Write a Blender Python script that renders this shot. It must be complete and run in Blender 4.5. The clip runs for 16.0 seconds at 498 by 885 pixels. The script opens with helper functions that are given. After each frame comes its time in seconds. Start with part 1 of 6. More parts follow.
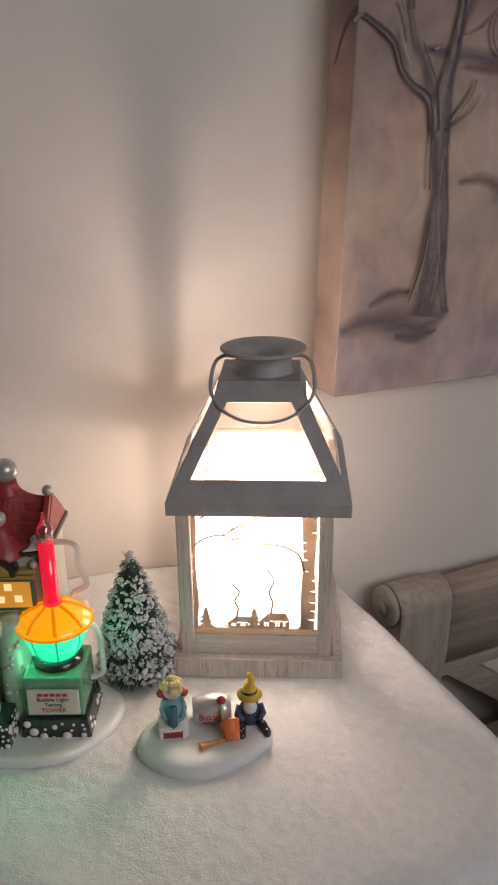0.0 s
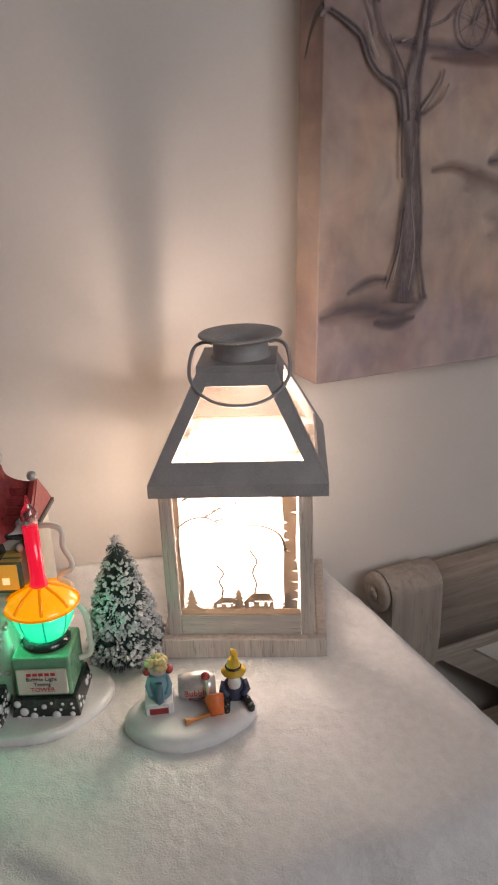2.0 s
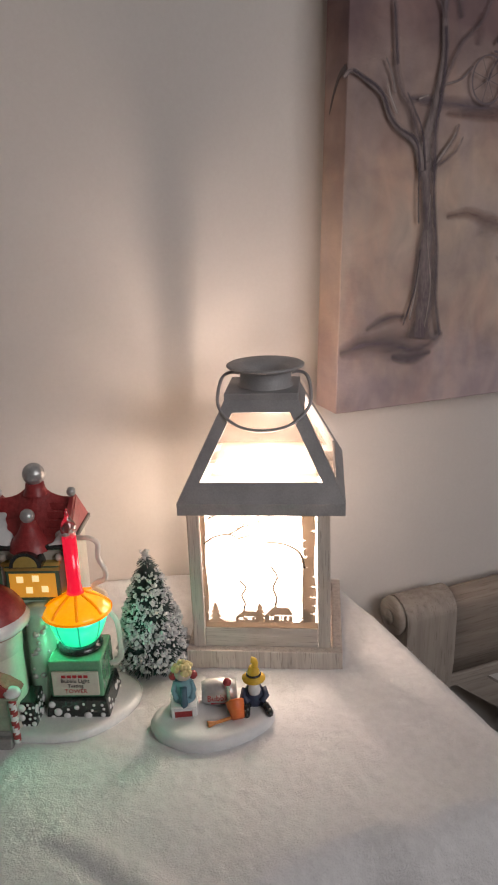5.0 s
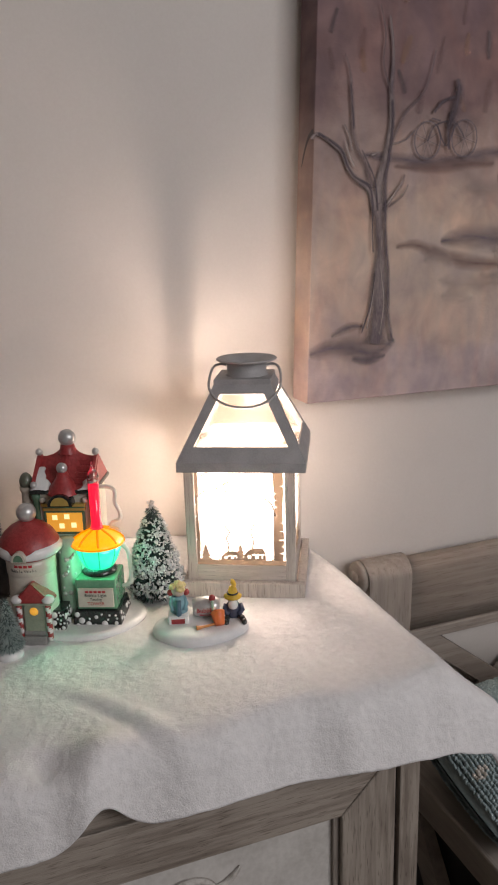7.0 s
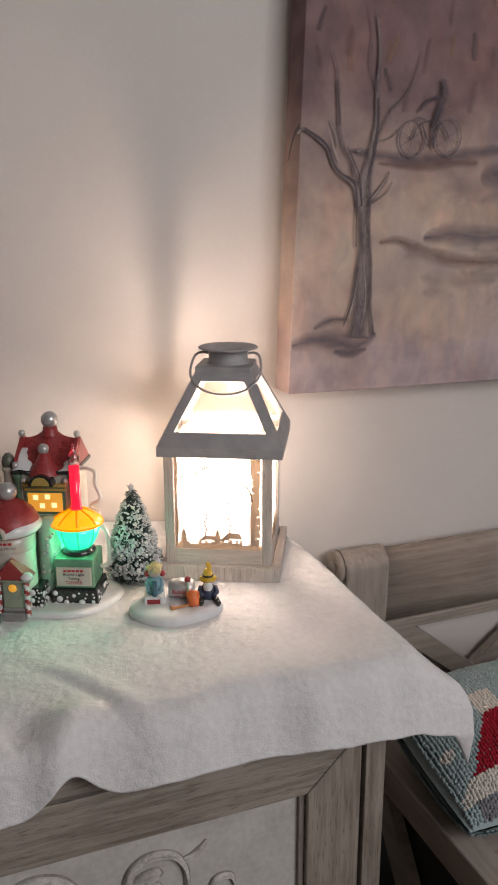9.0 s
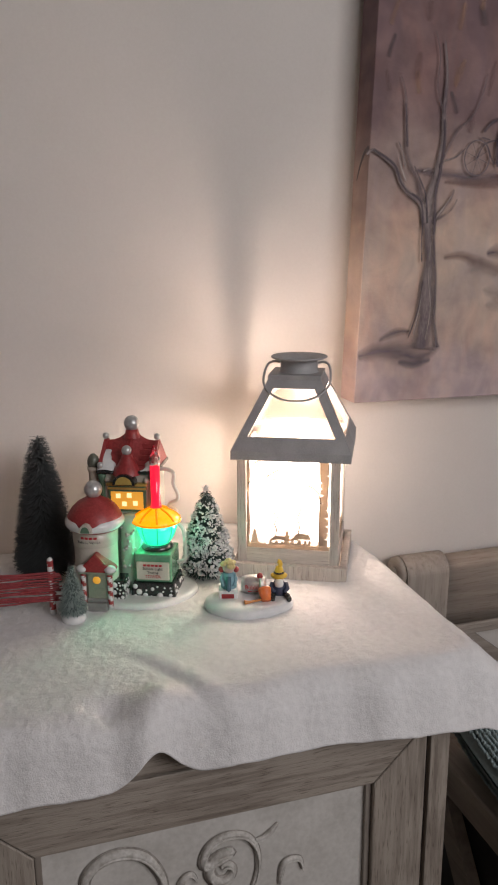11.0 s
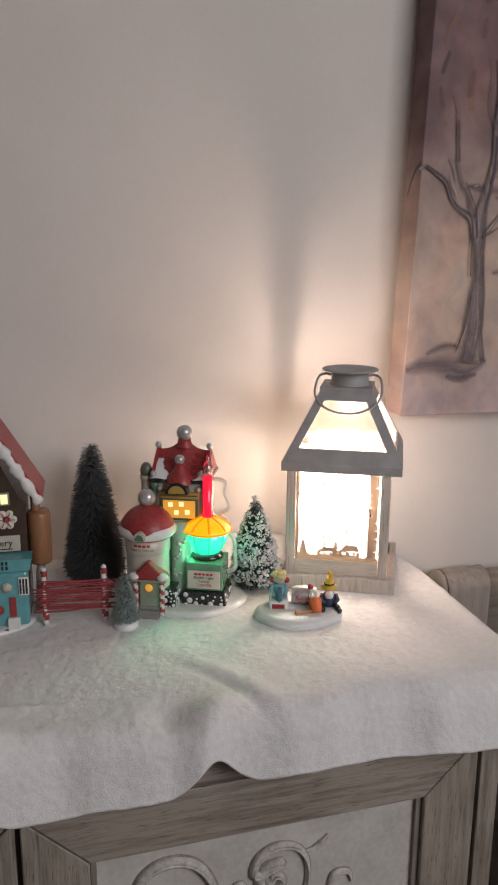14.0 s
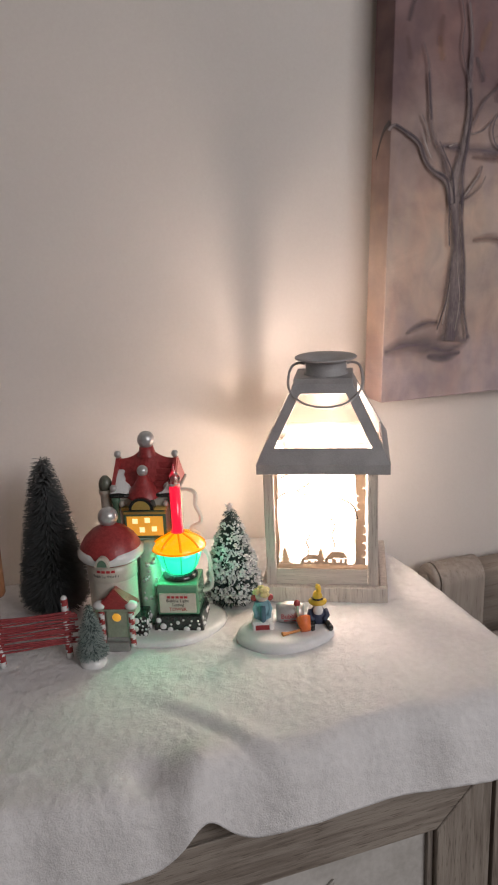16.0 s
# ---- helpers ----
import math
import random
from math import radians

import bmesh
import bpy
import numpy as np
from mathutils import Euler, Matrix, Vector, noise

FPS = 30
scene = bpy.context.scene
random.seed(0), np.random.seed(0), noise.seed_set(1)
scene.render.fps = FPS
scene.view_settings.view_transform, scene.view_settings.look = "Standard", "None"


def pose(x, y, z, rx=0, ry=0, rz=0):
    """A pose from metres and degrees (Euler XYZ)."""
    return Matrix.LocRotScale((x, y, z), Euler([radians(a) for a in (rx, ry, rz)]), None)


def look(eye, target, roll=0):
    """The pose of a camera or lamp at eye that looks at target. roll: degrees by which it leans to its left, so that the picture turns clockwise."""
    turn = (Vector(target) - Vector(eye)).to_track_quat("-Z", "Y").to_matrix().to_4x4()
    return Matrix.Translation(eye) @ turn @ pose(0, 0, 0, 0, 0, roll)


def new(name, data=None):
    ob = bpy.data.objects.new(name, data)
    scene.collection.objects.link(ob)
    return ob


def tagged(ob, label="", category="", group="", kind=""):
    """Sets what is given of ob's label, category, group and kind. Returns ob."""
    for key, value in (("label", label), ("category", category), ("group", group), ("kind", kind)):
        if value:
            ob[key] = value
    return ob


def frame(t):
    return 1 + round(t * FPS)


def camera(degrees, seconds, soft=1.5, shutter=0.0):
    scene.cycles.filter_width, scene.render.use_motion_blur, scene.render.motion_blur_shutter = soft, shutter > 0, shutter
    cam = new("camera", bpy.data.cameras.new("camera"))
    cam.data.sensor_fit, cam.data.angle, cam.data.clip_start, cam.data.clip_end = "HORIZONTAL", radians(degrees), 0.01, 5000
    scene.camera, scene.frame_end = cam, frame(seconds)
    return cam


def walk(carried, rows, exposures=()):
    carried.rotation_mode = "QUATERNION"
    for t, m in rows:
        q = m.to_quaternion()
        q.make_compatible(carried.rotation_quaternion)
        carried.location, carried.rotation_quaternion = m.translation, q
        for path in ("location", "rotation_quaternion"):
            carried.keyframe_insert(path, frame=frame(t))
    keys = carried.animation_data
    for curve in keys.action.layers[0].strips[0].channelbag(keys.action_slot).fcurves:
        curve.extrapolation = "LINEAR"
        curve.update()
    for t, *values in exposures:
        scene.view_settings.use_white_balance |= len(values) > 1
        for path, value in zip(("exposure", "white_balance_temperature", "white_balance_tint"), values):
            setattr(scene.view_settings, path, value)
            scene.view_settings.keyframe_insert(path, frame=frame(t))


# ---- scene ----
cam = camera(34.6, 16.0, soft=2.0)
PATH = [
    (0, (-0.072, -0.019, 1.341), (0.68, 1.688, 0.619), -0.7),
    (0.5, (-0.043, 0.003, 1.316), (0.679, 1.712, 0.568), -1.4),
    (1, (-0.053, -0.022, 1.324), (0.676, 1.692, 0.596), -1.7),
    (1.5, (-0.056, -0.044, 1.324), (0.671, 1.677, 0.612), -2.3),
    (2, (-0.057, -0.055, 1.323), (0.676, 1.671, 0.627), -2.5),
    (2.5, (-0.051, -0.059, 1.325), (0.682, 1.672, 0.644), -2.7),
    (3, (-0.044, -0.055, 1.322), (0.692, 1.675, 0.638), -2.6),
    (3.5, (-0.058, -0.049, 1.321), (0.679, 1.681, 0.641), -2.5),
    (3.7, (-0.059, -0.046, 1.315), (0.68, 1.682, 0.63), -2.6),
    (5.8, (-0.107, -0.211, 1.337), (0.566, 1.589, 0.781), -1.8),
    (6, (-0.115, -0.244, 1.333), (0.579, 1.55, 0.784), -1.5),
    (6.5, (-0.129, -0.318, 1.319), (0.544, 1.487, 0.781), -1.7),
    (7, (-0.134, -0.348, 1.325), (0.539, 1.462, 0.802), -1.7),
    (7.5, (-0.13, -0.355, 1.328), (0.546, 1.457, 0.818), -1.6),
    (8, (-0.125, -0.371, 1.316), (0.558, 1.438, 0.806), -1.3),
    (8.5, (-0.12, -0.371, 1.31), (0.567, 1.433, 0.787), -0.8),
    (9, (-0.124, -0.379, 1.316), (0.561, 1.425, 0.789), -0.2),
    (9.5, (-0.139, -0.409, 1.328), (0.523, 1.405, 0.806), 0.1),
    (10, (-0.166, -0.419, 1.321), (0.457, 1.411, 0.809), 0.3),
    (10.2, (-0.168, -0.418, 1.314), (0.432, 1.422, 0.811), 0.3),
    (12.3, (-0.194, -0.437, 1.319), (0.377, 1.42, 0.84), -0.6),
    (12.5, (-0.199, -0.439, 1.32), (0.385, 1.414, 0.845), -0.4),
    (13, (-0.225, -0.443, 1.323), (0.353, 1.416, 0.863), -0.1),
    (13.5, (-0.243, -0.439, 1.32), (0.318, 1.427, 0.867), 0.3),
    (14, (-0.225, -0.414, 1.319), (0.321, 1.453, 0.854), 0.4),
    (14.5, (-0.209, -0.381, 1.31), (0.331, 1.481, 0.818), 0.0),
    (15, (-0.213, -0.344, 1.315), (0.335, 1.507, 0.792), -0.9),
    (15.5, (-0.201, -0.291, 1.324), (0.377, 1.55, 0.797), -1.4),
    (16, (-0.194, -0.299, 1.326), (0.425, 1.528, 0.798), -2.5),
]
walk(cam, [(t, look(eye, target, roll)) for t, eye, target, roll in PATH],
     [(0, -0.38), (3.7, -0.36), (6.0, -0.24), (7.0, 0.08), (14, 0.1), (16, 0.05)])

# ---- light and air ----
world = bpy.data.worlds.new("world")
scene.world = world
world.use_nodes = True
world.node_tree.nodes["Background"].inputs[0].default_value = (0.5, 0.55, 0.62, 1)
world.node_tree.nodes["Background"].inputs[1].default_value = 0.25


def lamp(name, kind, power, colour, m, radius=0.02, size=(1, 1)):
    d = bpy.data.lights.new(name, kind)
    d.energy, d.color = power, colour
    if kind == "AREA":
        d.shape, d.size, d.size_y = "RECTANGLE", size[0], size[1]
    else:
        d.shadow_soft_size = radius
    ob = new(name, d)
    ob.matrix_world = m
    return ob


LANTERN = pose(0.230, 0.631, 0.85, 0, 0, -27)
VILLAGE = pose(-0.003, 0.555, 0.85, 0, 0, -24)
# the bulb in the lantern, and the daylight in the window behind the camera
lamp("lantern_bulb", "POINT", 11.2, (1.0, 0.79, 0.66), LANTERN @ pose(-0.004, -0.004, 0.150), 0.013)
lamp("window_daylight", "AREA", 22, (0.99, 0.95, 0.96), look((0.95, -1.54, 1.85), (0.15, 0.62, 0.95)), size=(1.4, 0.95))
# the bulb inside the bubble light's bowl
lamp("bubble_light_bulb", "POINT", 0.24, (0.12, 1.0, 0.55), VILLAGE @ pose(-0.013, 0.022, 0.090), 0.010)



# ---- materials ----
def nodes_of(name):
    m = bpy.data.materials.new(name)
    m.use_nodes = True
    t = m.node_tree
    return m, t, t.nodes, t.links, t.nodes["Principled BSDF"]


def surf(name, c1, c2=None, rough=0.6, metal=0.0, scale=40.0, fine=400.0, bump=0.1, stretch=(1, 1, 1), coat=0.0, spec=0.5,
         glow=None, strength=0.0, dist=0.001, alpha=None):
    """Two-scale noise between c1 and c2, with a fine bump."""
    m, t, N, L, b = nodes_of(name)
    c2 = c2 or tuple(v * 0.8 for v in c1)
    tc = N.new("ShaderNodeTexCoord")
    mp = N.new("ShaderNodeMapping")
    mp.inputs["Scale"].default_value = stretch
    L.new(tc.outputs["Object"], mp.inputs[0])
    n1 = N.new("ShaderNodeTexNoise")
    n1.inputs["Scale"].default_value, n1.inputs["Detail"].default_value = scale, 5
    n2 = N.new("ShaderNodeTexNoise")
    n2.inputs["Scale"].default_value, n2.inputs["Detail"].default_value = fine, 3
    L.new(mp.outputs[0], n1.inputs[0])
    L.new(mp.outputs[0], n2.inputs[0])
    mx = N.new("ShaderNodeMix")
    mx.inputs[0].default_value = 0.4
    L.new(n1.outputs[0], mx.inputs[2])
    L.new(n2.outputs[0], mx.inputs[3])
    cr = N.new("ShaderNodeValToRGB")
    cr.color_ramp.elements[0].position, cr.color_ramp.elements[1].position = 0.36, 0.64
    cr.color_ramp.elements[0].color, cr.color_ramp.elements[1].color = (*c2, 1), (*c1, 1)
    L.new(mx.outputs[0], cr.inputs[0])
    L.new(cr.outputs[0], b.inputs["Base Color"])
    b.inputs["Roughness"].default_value, b.inputs["Metallic"].default_value = rough, metal
    b.inputs["Coat Weight"].default_value, b.inputs["Coat Roughness"].default_value = coat, 0.12
    b.inputs["Specular IOR Level"].default_value = spec
    if bump:
        bp = N.new("ShaderNodeBump")
        bp.inputs["Strength"].default_value, bp.inputs["Distance"].default_value = bump, dist
        L.new(mx.outputs[0], bp.inputs["Height"])
        L.new(bp.outputs[0], b.inputs["Normal"])
    if glow:
        b.inputs["Emission Color"].default_value, b.inputs["Emission Strength"].default_value = (*glow, 1), strength
    return m


def wood(name, light, dark, axis=0, rough=0.62, grain=9.0, pores=0.6):
    """Wire-brushed, limed wood: long streaks along one axis, dark pores, a worn blotch."""
    m, t, N, L, b = nodes_of(name)
    tc = N.new("ShaderNodeTexCoord")
    mp = N.new("ShaderNodeMapping")
    s = [grain * 12] * 3
    s[axis] = grain * 0.7
    mp.inputs["Scale"].default_value = s
    L.new(tc.outputs["Object"], mp.inputs[0])
    n = N.new("ShaderNodeTexNoise")
    n.inputs["Scale"].default_value, n.inputs["Detail"].default_value, n.inputs["Distortion"].default_value = 1.0, 7, 0.4
    L.new(mp.outputs[0], n.inputs[0])
    n2 = N.new("ShaderNodeTexNoise")
    n2.inputs["Scale"].default_value, n2.inputs["Detail"].default_value = 14, 4
    L.new(tc.outputs["Object"], n2.inputs[0])
    mp3 = N.new("ShaderNodeMapping")
    s3 = [grain * 45] * 3
    s3[axis] = grain * 3
    mp3.inputs["Scale"].default_value = s3
    L.new(tc.outputs["Object"], mp3.inputs[0])
    n3 = N.new("ShaderNodeTexNoise")
    n3.inputs["Scale"].default_value, n3.inputs["Detail"].default_value = 1.0, 3
    L.new(mp3.outputs[0], n3.inputs[0])
    add = N.new("ShaderNodeMath")
    add.operation = "MULTIPLY_ADD"
    add.inputs[1].default_value = 0.35
    L.new(n2.outputs[0], add.inputs[0])
    L.new(n.outputs[0], add.inputs[2])
    cr = N.new("ShaderNodeValToRGB")
    e = cr.color_ramp.elements
    e[0].position, e[1].position = 0.47, 0.78
    e[0].color, e[1].color = (*dark, 1), (*light, 1)
    L.new(add.outputs[0], cr.inputs[0])
    pore = N.new("ShaderNodeValToRGB")
    e = pore.color_ramp.elements
    e[0].position, e[1].position = 0.33, 0.42
    e[0].color, e[1].color = (0.45, 0.42, 0.4, 1), (1, 1, 1, 1)
    L.new(n3.outputs[0], pore.inputs[0])
    mul = N.new("ShaderNodeMix")
    mul.data_type, mul.blend_type = "RGBA", "MULTIPLY"
    mul.inputs[0].default_value = pores
    L.new(cr.outputs[0], mul.inputs[6])
    L.new(pore.outputs[0], mul.inputs[7])
    L.new(mul.outputs[2], b.inputs["Base Color"])
    b.inputs["Roughness"].default_value = rough
    bp = N.new("ShaderNodeBump")
    bp.inputs["Strength"].default_value, bp.inputs["Distance"].default_value = 0.6 * pores, 0.001
    L.new(n3.outputs[0], bp.inputs["Height"])
    L.new(bp.outputs[0], b.inputs["Normal"])
    return m


def clear_glass(name, tint=(1, 1, 1), mix=0.12, rough=0.02):
    """Thin pane: see-through with a gloss on top."""
    m, t, N, L, b = nodes_of(name)
    tr = N.new("ShaderNodeBsdfTransparent")
    tr.inputs[0].default_value = (*tint, 1)
    gl = N.new("ShaderNodeBsdfGlossy")
    gl.inputs["Roughness"].default_value = rough
    fr = N.new("ShaderNodeFresnel")
    fr.inputs[0].default_value = 1.45
    ad = N.new("ShaderNodeMath")
    ad.operation = "ADD"
    ad.inputs[1].default_value = mix
    L.new(fr.outputs[0], ad.inputs[0])
    mx = N.new("ShaderNodeMixShader")
    L.new(ad.outputs[0], mx.inputs[0])
    L.new(tr.outputs[0], mx.inputs[1])
    L.new(gl.outputs[0], mx.inputs[2])
    L.new(mx.outputs[0], N["Material Output"].inputs[0])
    return m


def frosted(name, colour, gloss=0.08, clear=0.0):
    """Light from behind spreads through it."""
    m, t, N, L, b = nodes_of(name)
    tl = N.new("ShaderNodeBsdfTranslucent")
    tl.inputs[0].default_value = (*colour, 1)
    df = N.new("ShaderNodeBsdfDiffuse")
    df.inputs[0].default_value = (*colour, 1)
    m1 = N.new("ShaderNodeMixShader")
    m1.inputs[0].default_value = 0.3
    L.new(tl.outputs[0], m1.inputs[1])
    L.new(df.outputs[0], m1.inputs[2])
    gl = N.new("ShaderNodeBsdfGlossy")
    gl.inputs["Roughness"].default_value = 0.25
    m2 = N.new("ShaderNodeMixShader")
    m2.inputs[0].default_value = gloss
    L.new(m1.outputs[0], m2.inputs[1])
    L.new(gl.outputs[0], m2.inputs[2])
    tr = N.new("ShaderNodeBsdfTransparent")
    m3 = N.new("ShaderNodeMixShader")
    m3.inputs[0].default_value = clear
    L.new(m2.outputs[0], m3.inputs[1])
    L.new(tr.outputs[0], m3.inputs[2])
    L.new(m3.outputs[0], N["Material Output"].inputs[0])
    return m


M_WALL = surf("wall_paint", (0.71, 0.668, 0.632), (0.675, 0.632, 0.595), rough=0.75, scale=6, fine=260, bump=0.12, dist=0.0006)
M_CEIL = surf("ceiling_paint", (0.50, 0.48, 0.45), (0.46, 0.44, 0.41), rough=0.85, scale=5)
M_FLOOR = wood("floor_boards", (0.10, 0.07, 0.05), (0.05, 0.035, 0.025), 0)
M_FELT = surf("snow_felt", (0.81, 0.80, 0.805), (0.73, 0.72, 0.725), rough=0.95, scale=120, fine=600, bump=0.9, dist=0.0021, spec=0.1)
M_LIMED = wood("limed_oak_across", (0.36, 0.315, 0.27), (0.205, 0.17, 0.142), 0, grain=15, pores=0.8)
M_LIMED_V = wood("limed_oak_upright", (0.36, 0.315, 0.27), (0.205, 0.17, 0.142), 2, grain=15, pores=0.8)
M_BENCH = wood("grey_oak_across", (0.40, 0.345, 0.30), (0.295, 0.25, 0.215), 0, grain=9, pores=0.4)
M_BENCH_V = wood("grey_oak_upright", (0.40, 0.345, 0.30), (0.295, 0.25, 0.215), 2, grain=9, pores=0.4)
M_BENCH_Y = wood("grey_oak_deep", (0.40, 0.35, 0.305), (0.29, 0.25, 0.215), 1, grain=6, pores=0.25)
M_GROOVE = surf("dark_groove", (0.06, 0.05, 0.045), rough=0.8)
M_BEAD = wood("taupe_bead", (0.27, 0.235, 0.205), (0.17, 0.145, 0.125), 2)
M_PANEL = surf("chalk_paint", (0.63, 0.61, 0.58), (0.49, 0.47, 0.44), rough=0.8, scale=22, fine=140, bump=0.5, dist=0.0015)
M_CARVE = surf("worn_carving", (0.66, 0.64, 0.61), (0.40, 0.375, 0.345), rough=0.75, scale=60, fine=240, bump=0.6)
# dark tone that paints relief shade round the carved scrolls
M_SCROLL_SHADE = surf("scroll_edge_shade", (0.42, 0.39, 0.36), (0.22, 0.20, 0.18), rough=0.8, scale=90, fine=400, bump=0.3)
M_LANT = wood("whitewashed_lantern", (0.58, 0.52, 0.475), (0.44, 0.39, 0.35), 0, grain=16)
M_LANT_V = wood("whitewashed_lantern_upright", (0.55, 0.495, 0.45), (0.42, 0.37, 0.335), 2, grain=16)
M_ZINC = surf("aged_zinc", (0.45, 0.44, 0.445), (0.35, 0.34, 0.345), rough=0.6, metal=0.2, scale=45, fine=600, bump=0.12)
M_PANE = frosted("roof_glass", (0.30, 0.22, 0.17), gloss=0.05, clear=0.66)
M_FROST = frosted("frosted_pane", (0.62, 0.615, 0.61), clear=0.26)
# darker copy of the same pane, to weaken the glow on the wall
M_FROST_SIDE = frosted("dimmed_frosted_pane", (0.43, 0.42, 0.405), clear=0.24)
M_PRINT = frosted("tan_print", (0.43, 0.36, 0.29))
M_PRINT_LINE = frosted("brown_print", (0.055, 0.042, 0.03))
M_DISHGLASS = frosted("dish_glass", (0.42, 0.37, 0.29), gloss=0.2, clear=0.50)
M_DISHBASE = frosted("dish_base_glass", (0.18, 0.165, 0.15), gloss=0.06, clear=0.78)
# black for the panels that stand in for shade under the bench
M_SEAT_SHADE = surf("seat_shade_black", (0.03, 0.03, 0.032), (0.018, 0.018, 0.02), rough=0.35)


# ---- mesh tools ----
def part(name, bm, material, parent=None, label="", smooth=False):
    me = bpy.data.meshes.new(name)
    bm.normal_update()
    bm.to_mesh(me)
    bm.free()
    for mm in (material if isinstance(material, (list, tuple)) else [material]):
        me.materials.append(mm)
    if smooth:
        for p in me.polygons:
            p.use_smooth = True
    ob = new(name, me)
    if parent:
        ob.parent = parent
    if label:
        ob["label"] = label
    return ob


def thing(name, m, label, category, group="", kind=""):
    ob = new(name)
    ob.matrix_world = m
    ob.empty_display_size = 0.02
    return tagged(ob, label, category, group, kind)


def box(bm, x0, x1, y0, y1, z0, z1, bev=0.0, m=None, seg=2):
    r = bmesh.ops.create_cube(bm, size=1.0)
    vs = r["verts"]
    for v in vs:
        v.co = Vector((x0 + (v.co.x + 0.5) * (x1 - x0), y0 + (v.co.y + 0.5) * (y1 - y0), z0 + (v.co.z + 0.5) * (z1 - z0)))
    if bev:
        es = list({e for v in vs for e in v.link_edges})
        r = bmesh.ops.bevel(bm, geom=es, offset=bev, segments=seg, profile=0.5, affect="EDGES")
        vs = list({v for f in r["faces"] for v in f.verts} | {v for v in vs if v.is_valid})
    if m:
        bmesh.ops.transform(bm, matrix=m, verts=vs)
    return vs


def boxed(*a, **k):
    bm = bmesh.new()
    box(bm, *a, **k)
    return bm


def lathe(bm, prof, n=24, m=None, mi=0):
    """Turn (radius, height) pairs round z."""
    rings = []
    for r, z in prof:
        if r < 1e-6:
            rings.append([bm.verts.new((0, 0, z))])
        else:
            rings.append([bm.verts.new((r * math.cos(2 * math.pi * i / n), r * math.sin(2 * math.pi * i / n), z)) for i in range(n)])
    for a, b in zip(rings, rings[1:]):
        for i in range(n):
            j = (i + 1) % n
            q = [a[i % len(a)], a[j % len(a)], b[j % len(b)], b[i % len(b)]]
            q = list(dict.fromkeys(q))
            if len(q) > 2:
                bm.faces.new(q).material_index = mi
    if m:
        bmesh.ops.transform(bm, matrix=m, verts=[v for r in rings for v in r])
    return [v for r in rings for v in r]


def turned(prof, n=24, m=None):
    bm = bmesh.new()
    lathe(bm, prof, n, m)
    return bm


def ball(bm, c, r, n=14, sq=(1, 1, 1), mi=0):
    k = max(5, n // 2)
    prof = [(r * math.sin(math.pi * i / k), -r * math.cos(math.pi * i / k)) for i in range(k + 1)]
    prof[0], prof[-1] = (0, -r), (0, r)
    vs = lathe(bm, prof, n, Matrix.Translation(c) @ Matrix.Diagonal((*sq, 1)), mi)
    return vs


def balled(c, r, n=14, sq=(1, 1, 1)):
    bm = bmesh.new()
    ball(bm, c, r, n, sq)
    return bm


def tube(bm, pts, rad, n=8, closed=False, mi=0):
    """A round bar along points; rad is a number or one for each point."""
    pts = [Vector(p) for p in pts]
    k = len(pts)
    rad = rad if isinstance(rad, (list, tuple)) else [rad] * k
    up, rings = Vector((0.13, 0.21, 0.97)).normalized(), []
    for i, p in enumerate(pts):
        d = (pts[(i + 1) % k] - pts[i - 1]) if closed else (pts[min(i + 1, k - 1)] - pts[max(i - 1, 0)])
        d = d.normalized() if d.length > 1e-9 else Vector((0, 0, 1))
        a = up - d * up.dot(d)
        a = a.normalized() if a.length > 1e-4 else d.orthogonal().normalized()
        up = a
        b = d.cross(a)
        rings.append([bm.verts.new(p + (a * math.cos(2 * math.pi * j / n) + b * math.sin(2 * math.pi * j / n)) * rad[i]) for j in range(n)])
    for i in range(k if closed else k - 1):
        r0, r1 = rings[i], rings[(i + 1) % k]
        for j in range(n):
            bm.faces.new((r0[j], r0[(j + 1) % n], r1[(j + 1) % n], r1[j])).material_index = mi
    if not closed:
        bm.faces.new(rings[0][::-1]).material_index = mi
        bm.faces.new(rings[-1]).material_index = mi
    return [v for r in rings for v in r]


def tubed(*a, **k):
    bm = bmesh.new()
    tube(bm, *a, **k)
    return bm


def smooth_path(pts, per=8):
    """Catmull-Rom through the points."""
    pts = [Vector(p) for p in pts]
    out = []
    for i in range(len(pts) - 1):
        p0, p1, p2, p3 = pts[max(i - 1, 0)], pts[i], pts[i + 1], pts[min(i + 2, len(pts) - 1)]
        for j in range(per):
            t = j / per
            out.append(0.5 * ((2 * p1) + (p2 - p0) * t + (2 * p0 - 5 * p1 + 4 * p2 - p3) * t * t + (3 * p1 - p0 - 3 * p2 + p3) * t ** 3))
    return out + [pts[-1]]


def prism(bm, outline, a, b, axis="y", mi=0):
    """Extrude a flat outline from a to b along an axis; outline pairs are the two other axes in order."""
    def at(p, q):
        return {"x": (q, p[0], p[1]), "y": (p[0], q, p[1]), "z": (p[0], p[1], q)}[axis]
    lo = [bm.verts.new(at(p, a)) for p in outline]
    hi = [bm.verts.new(at(p, b)) for p in outline]
    n = len(outline)
    f = [bm.faces.new(lo), bm.faces.new(hi[::-1])]
    for i in range(n):
        f.append(bm.faces.new((lo[i], hi[i], hi[(i + 1) % n], lo[(i + 1) % n])))
    for x in f:
        x.material_index = mi
    bmesh.ops.recalc_face_normals(bm, faces=f)
    return lo + hi


def prismed(*a, **k):
    bm = bmesh.new()
    prism(bm, *a, **k)
    return bm


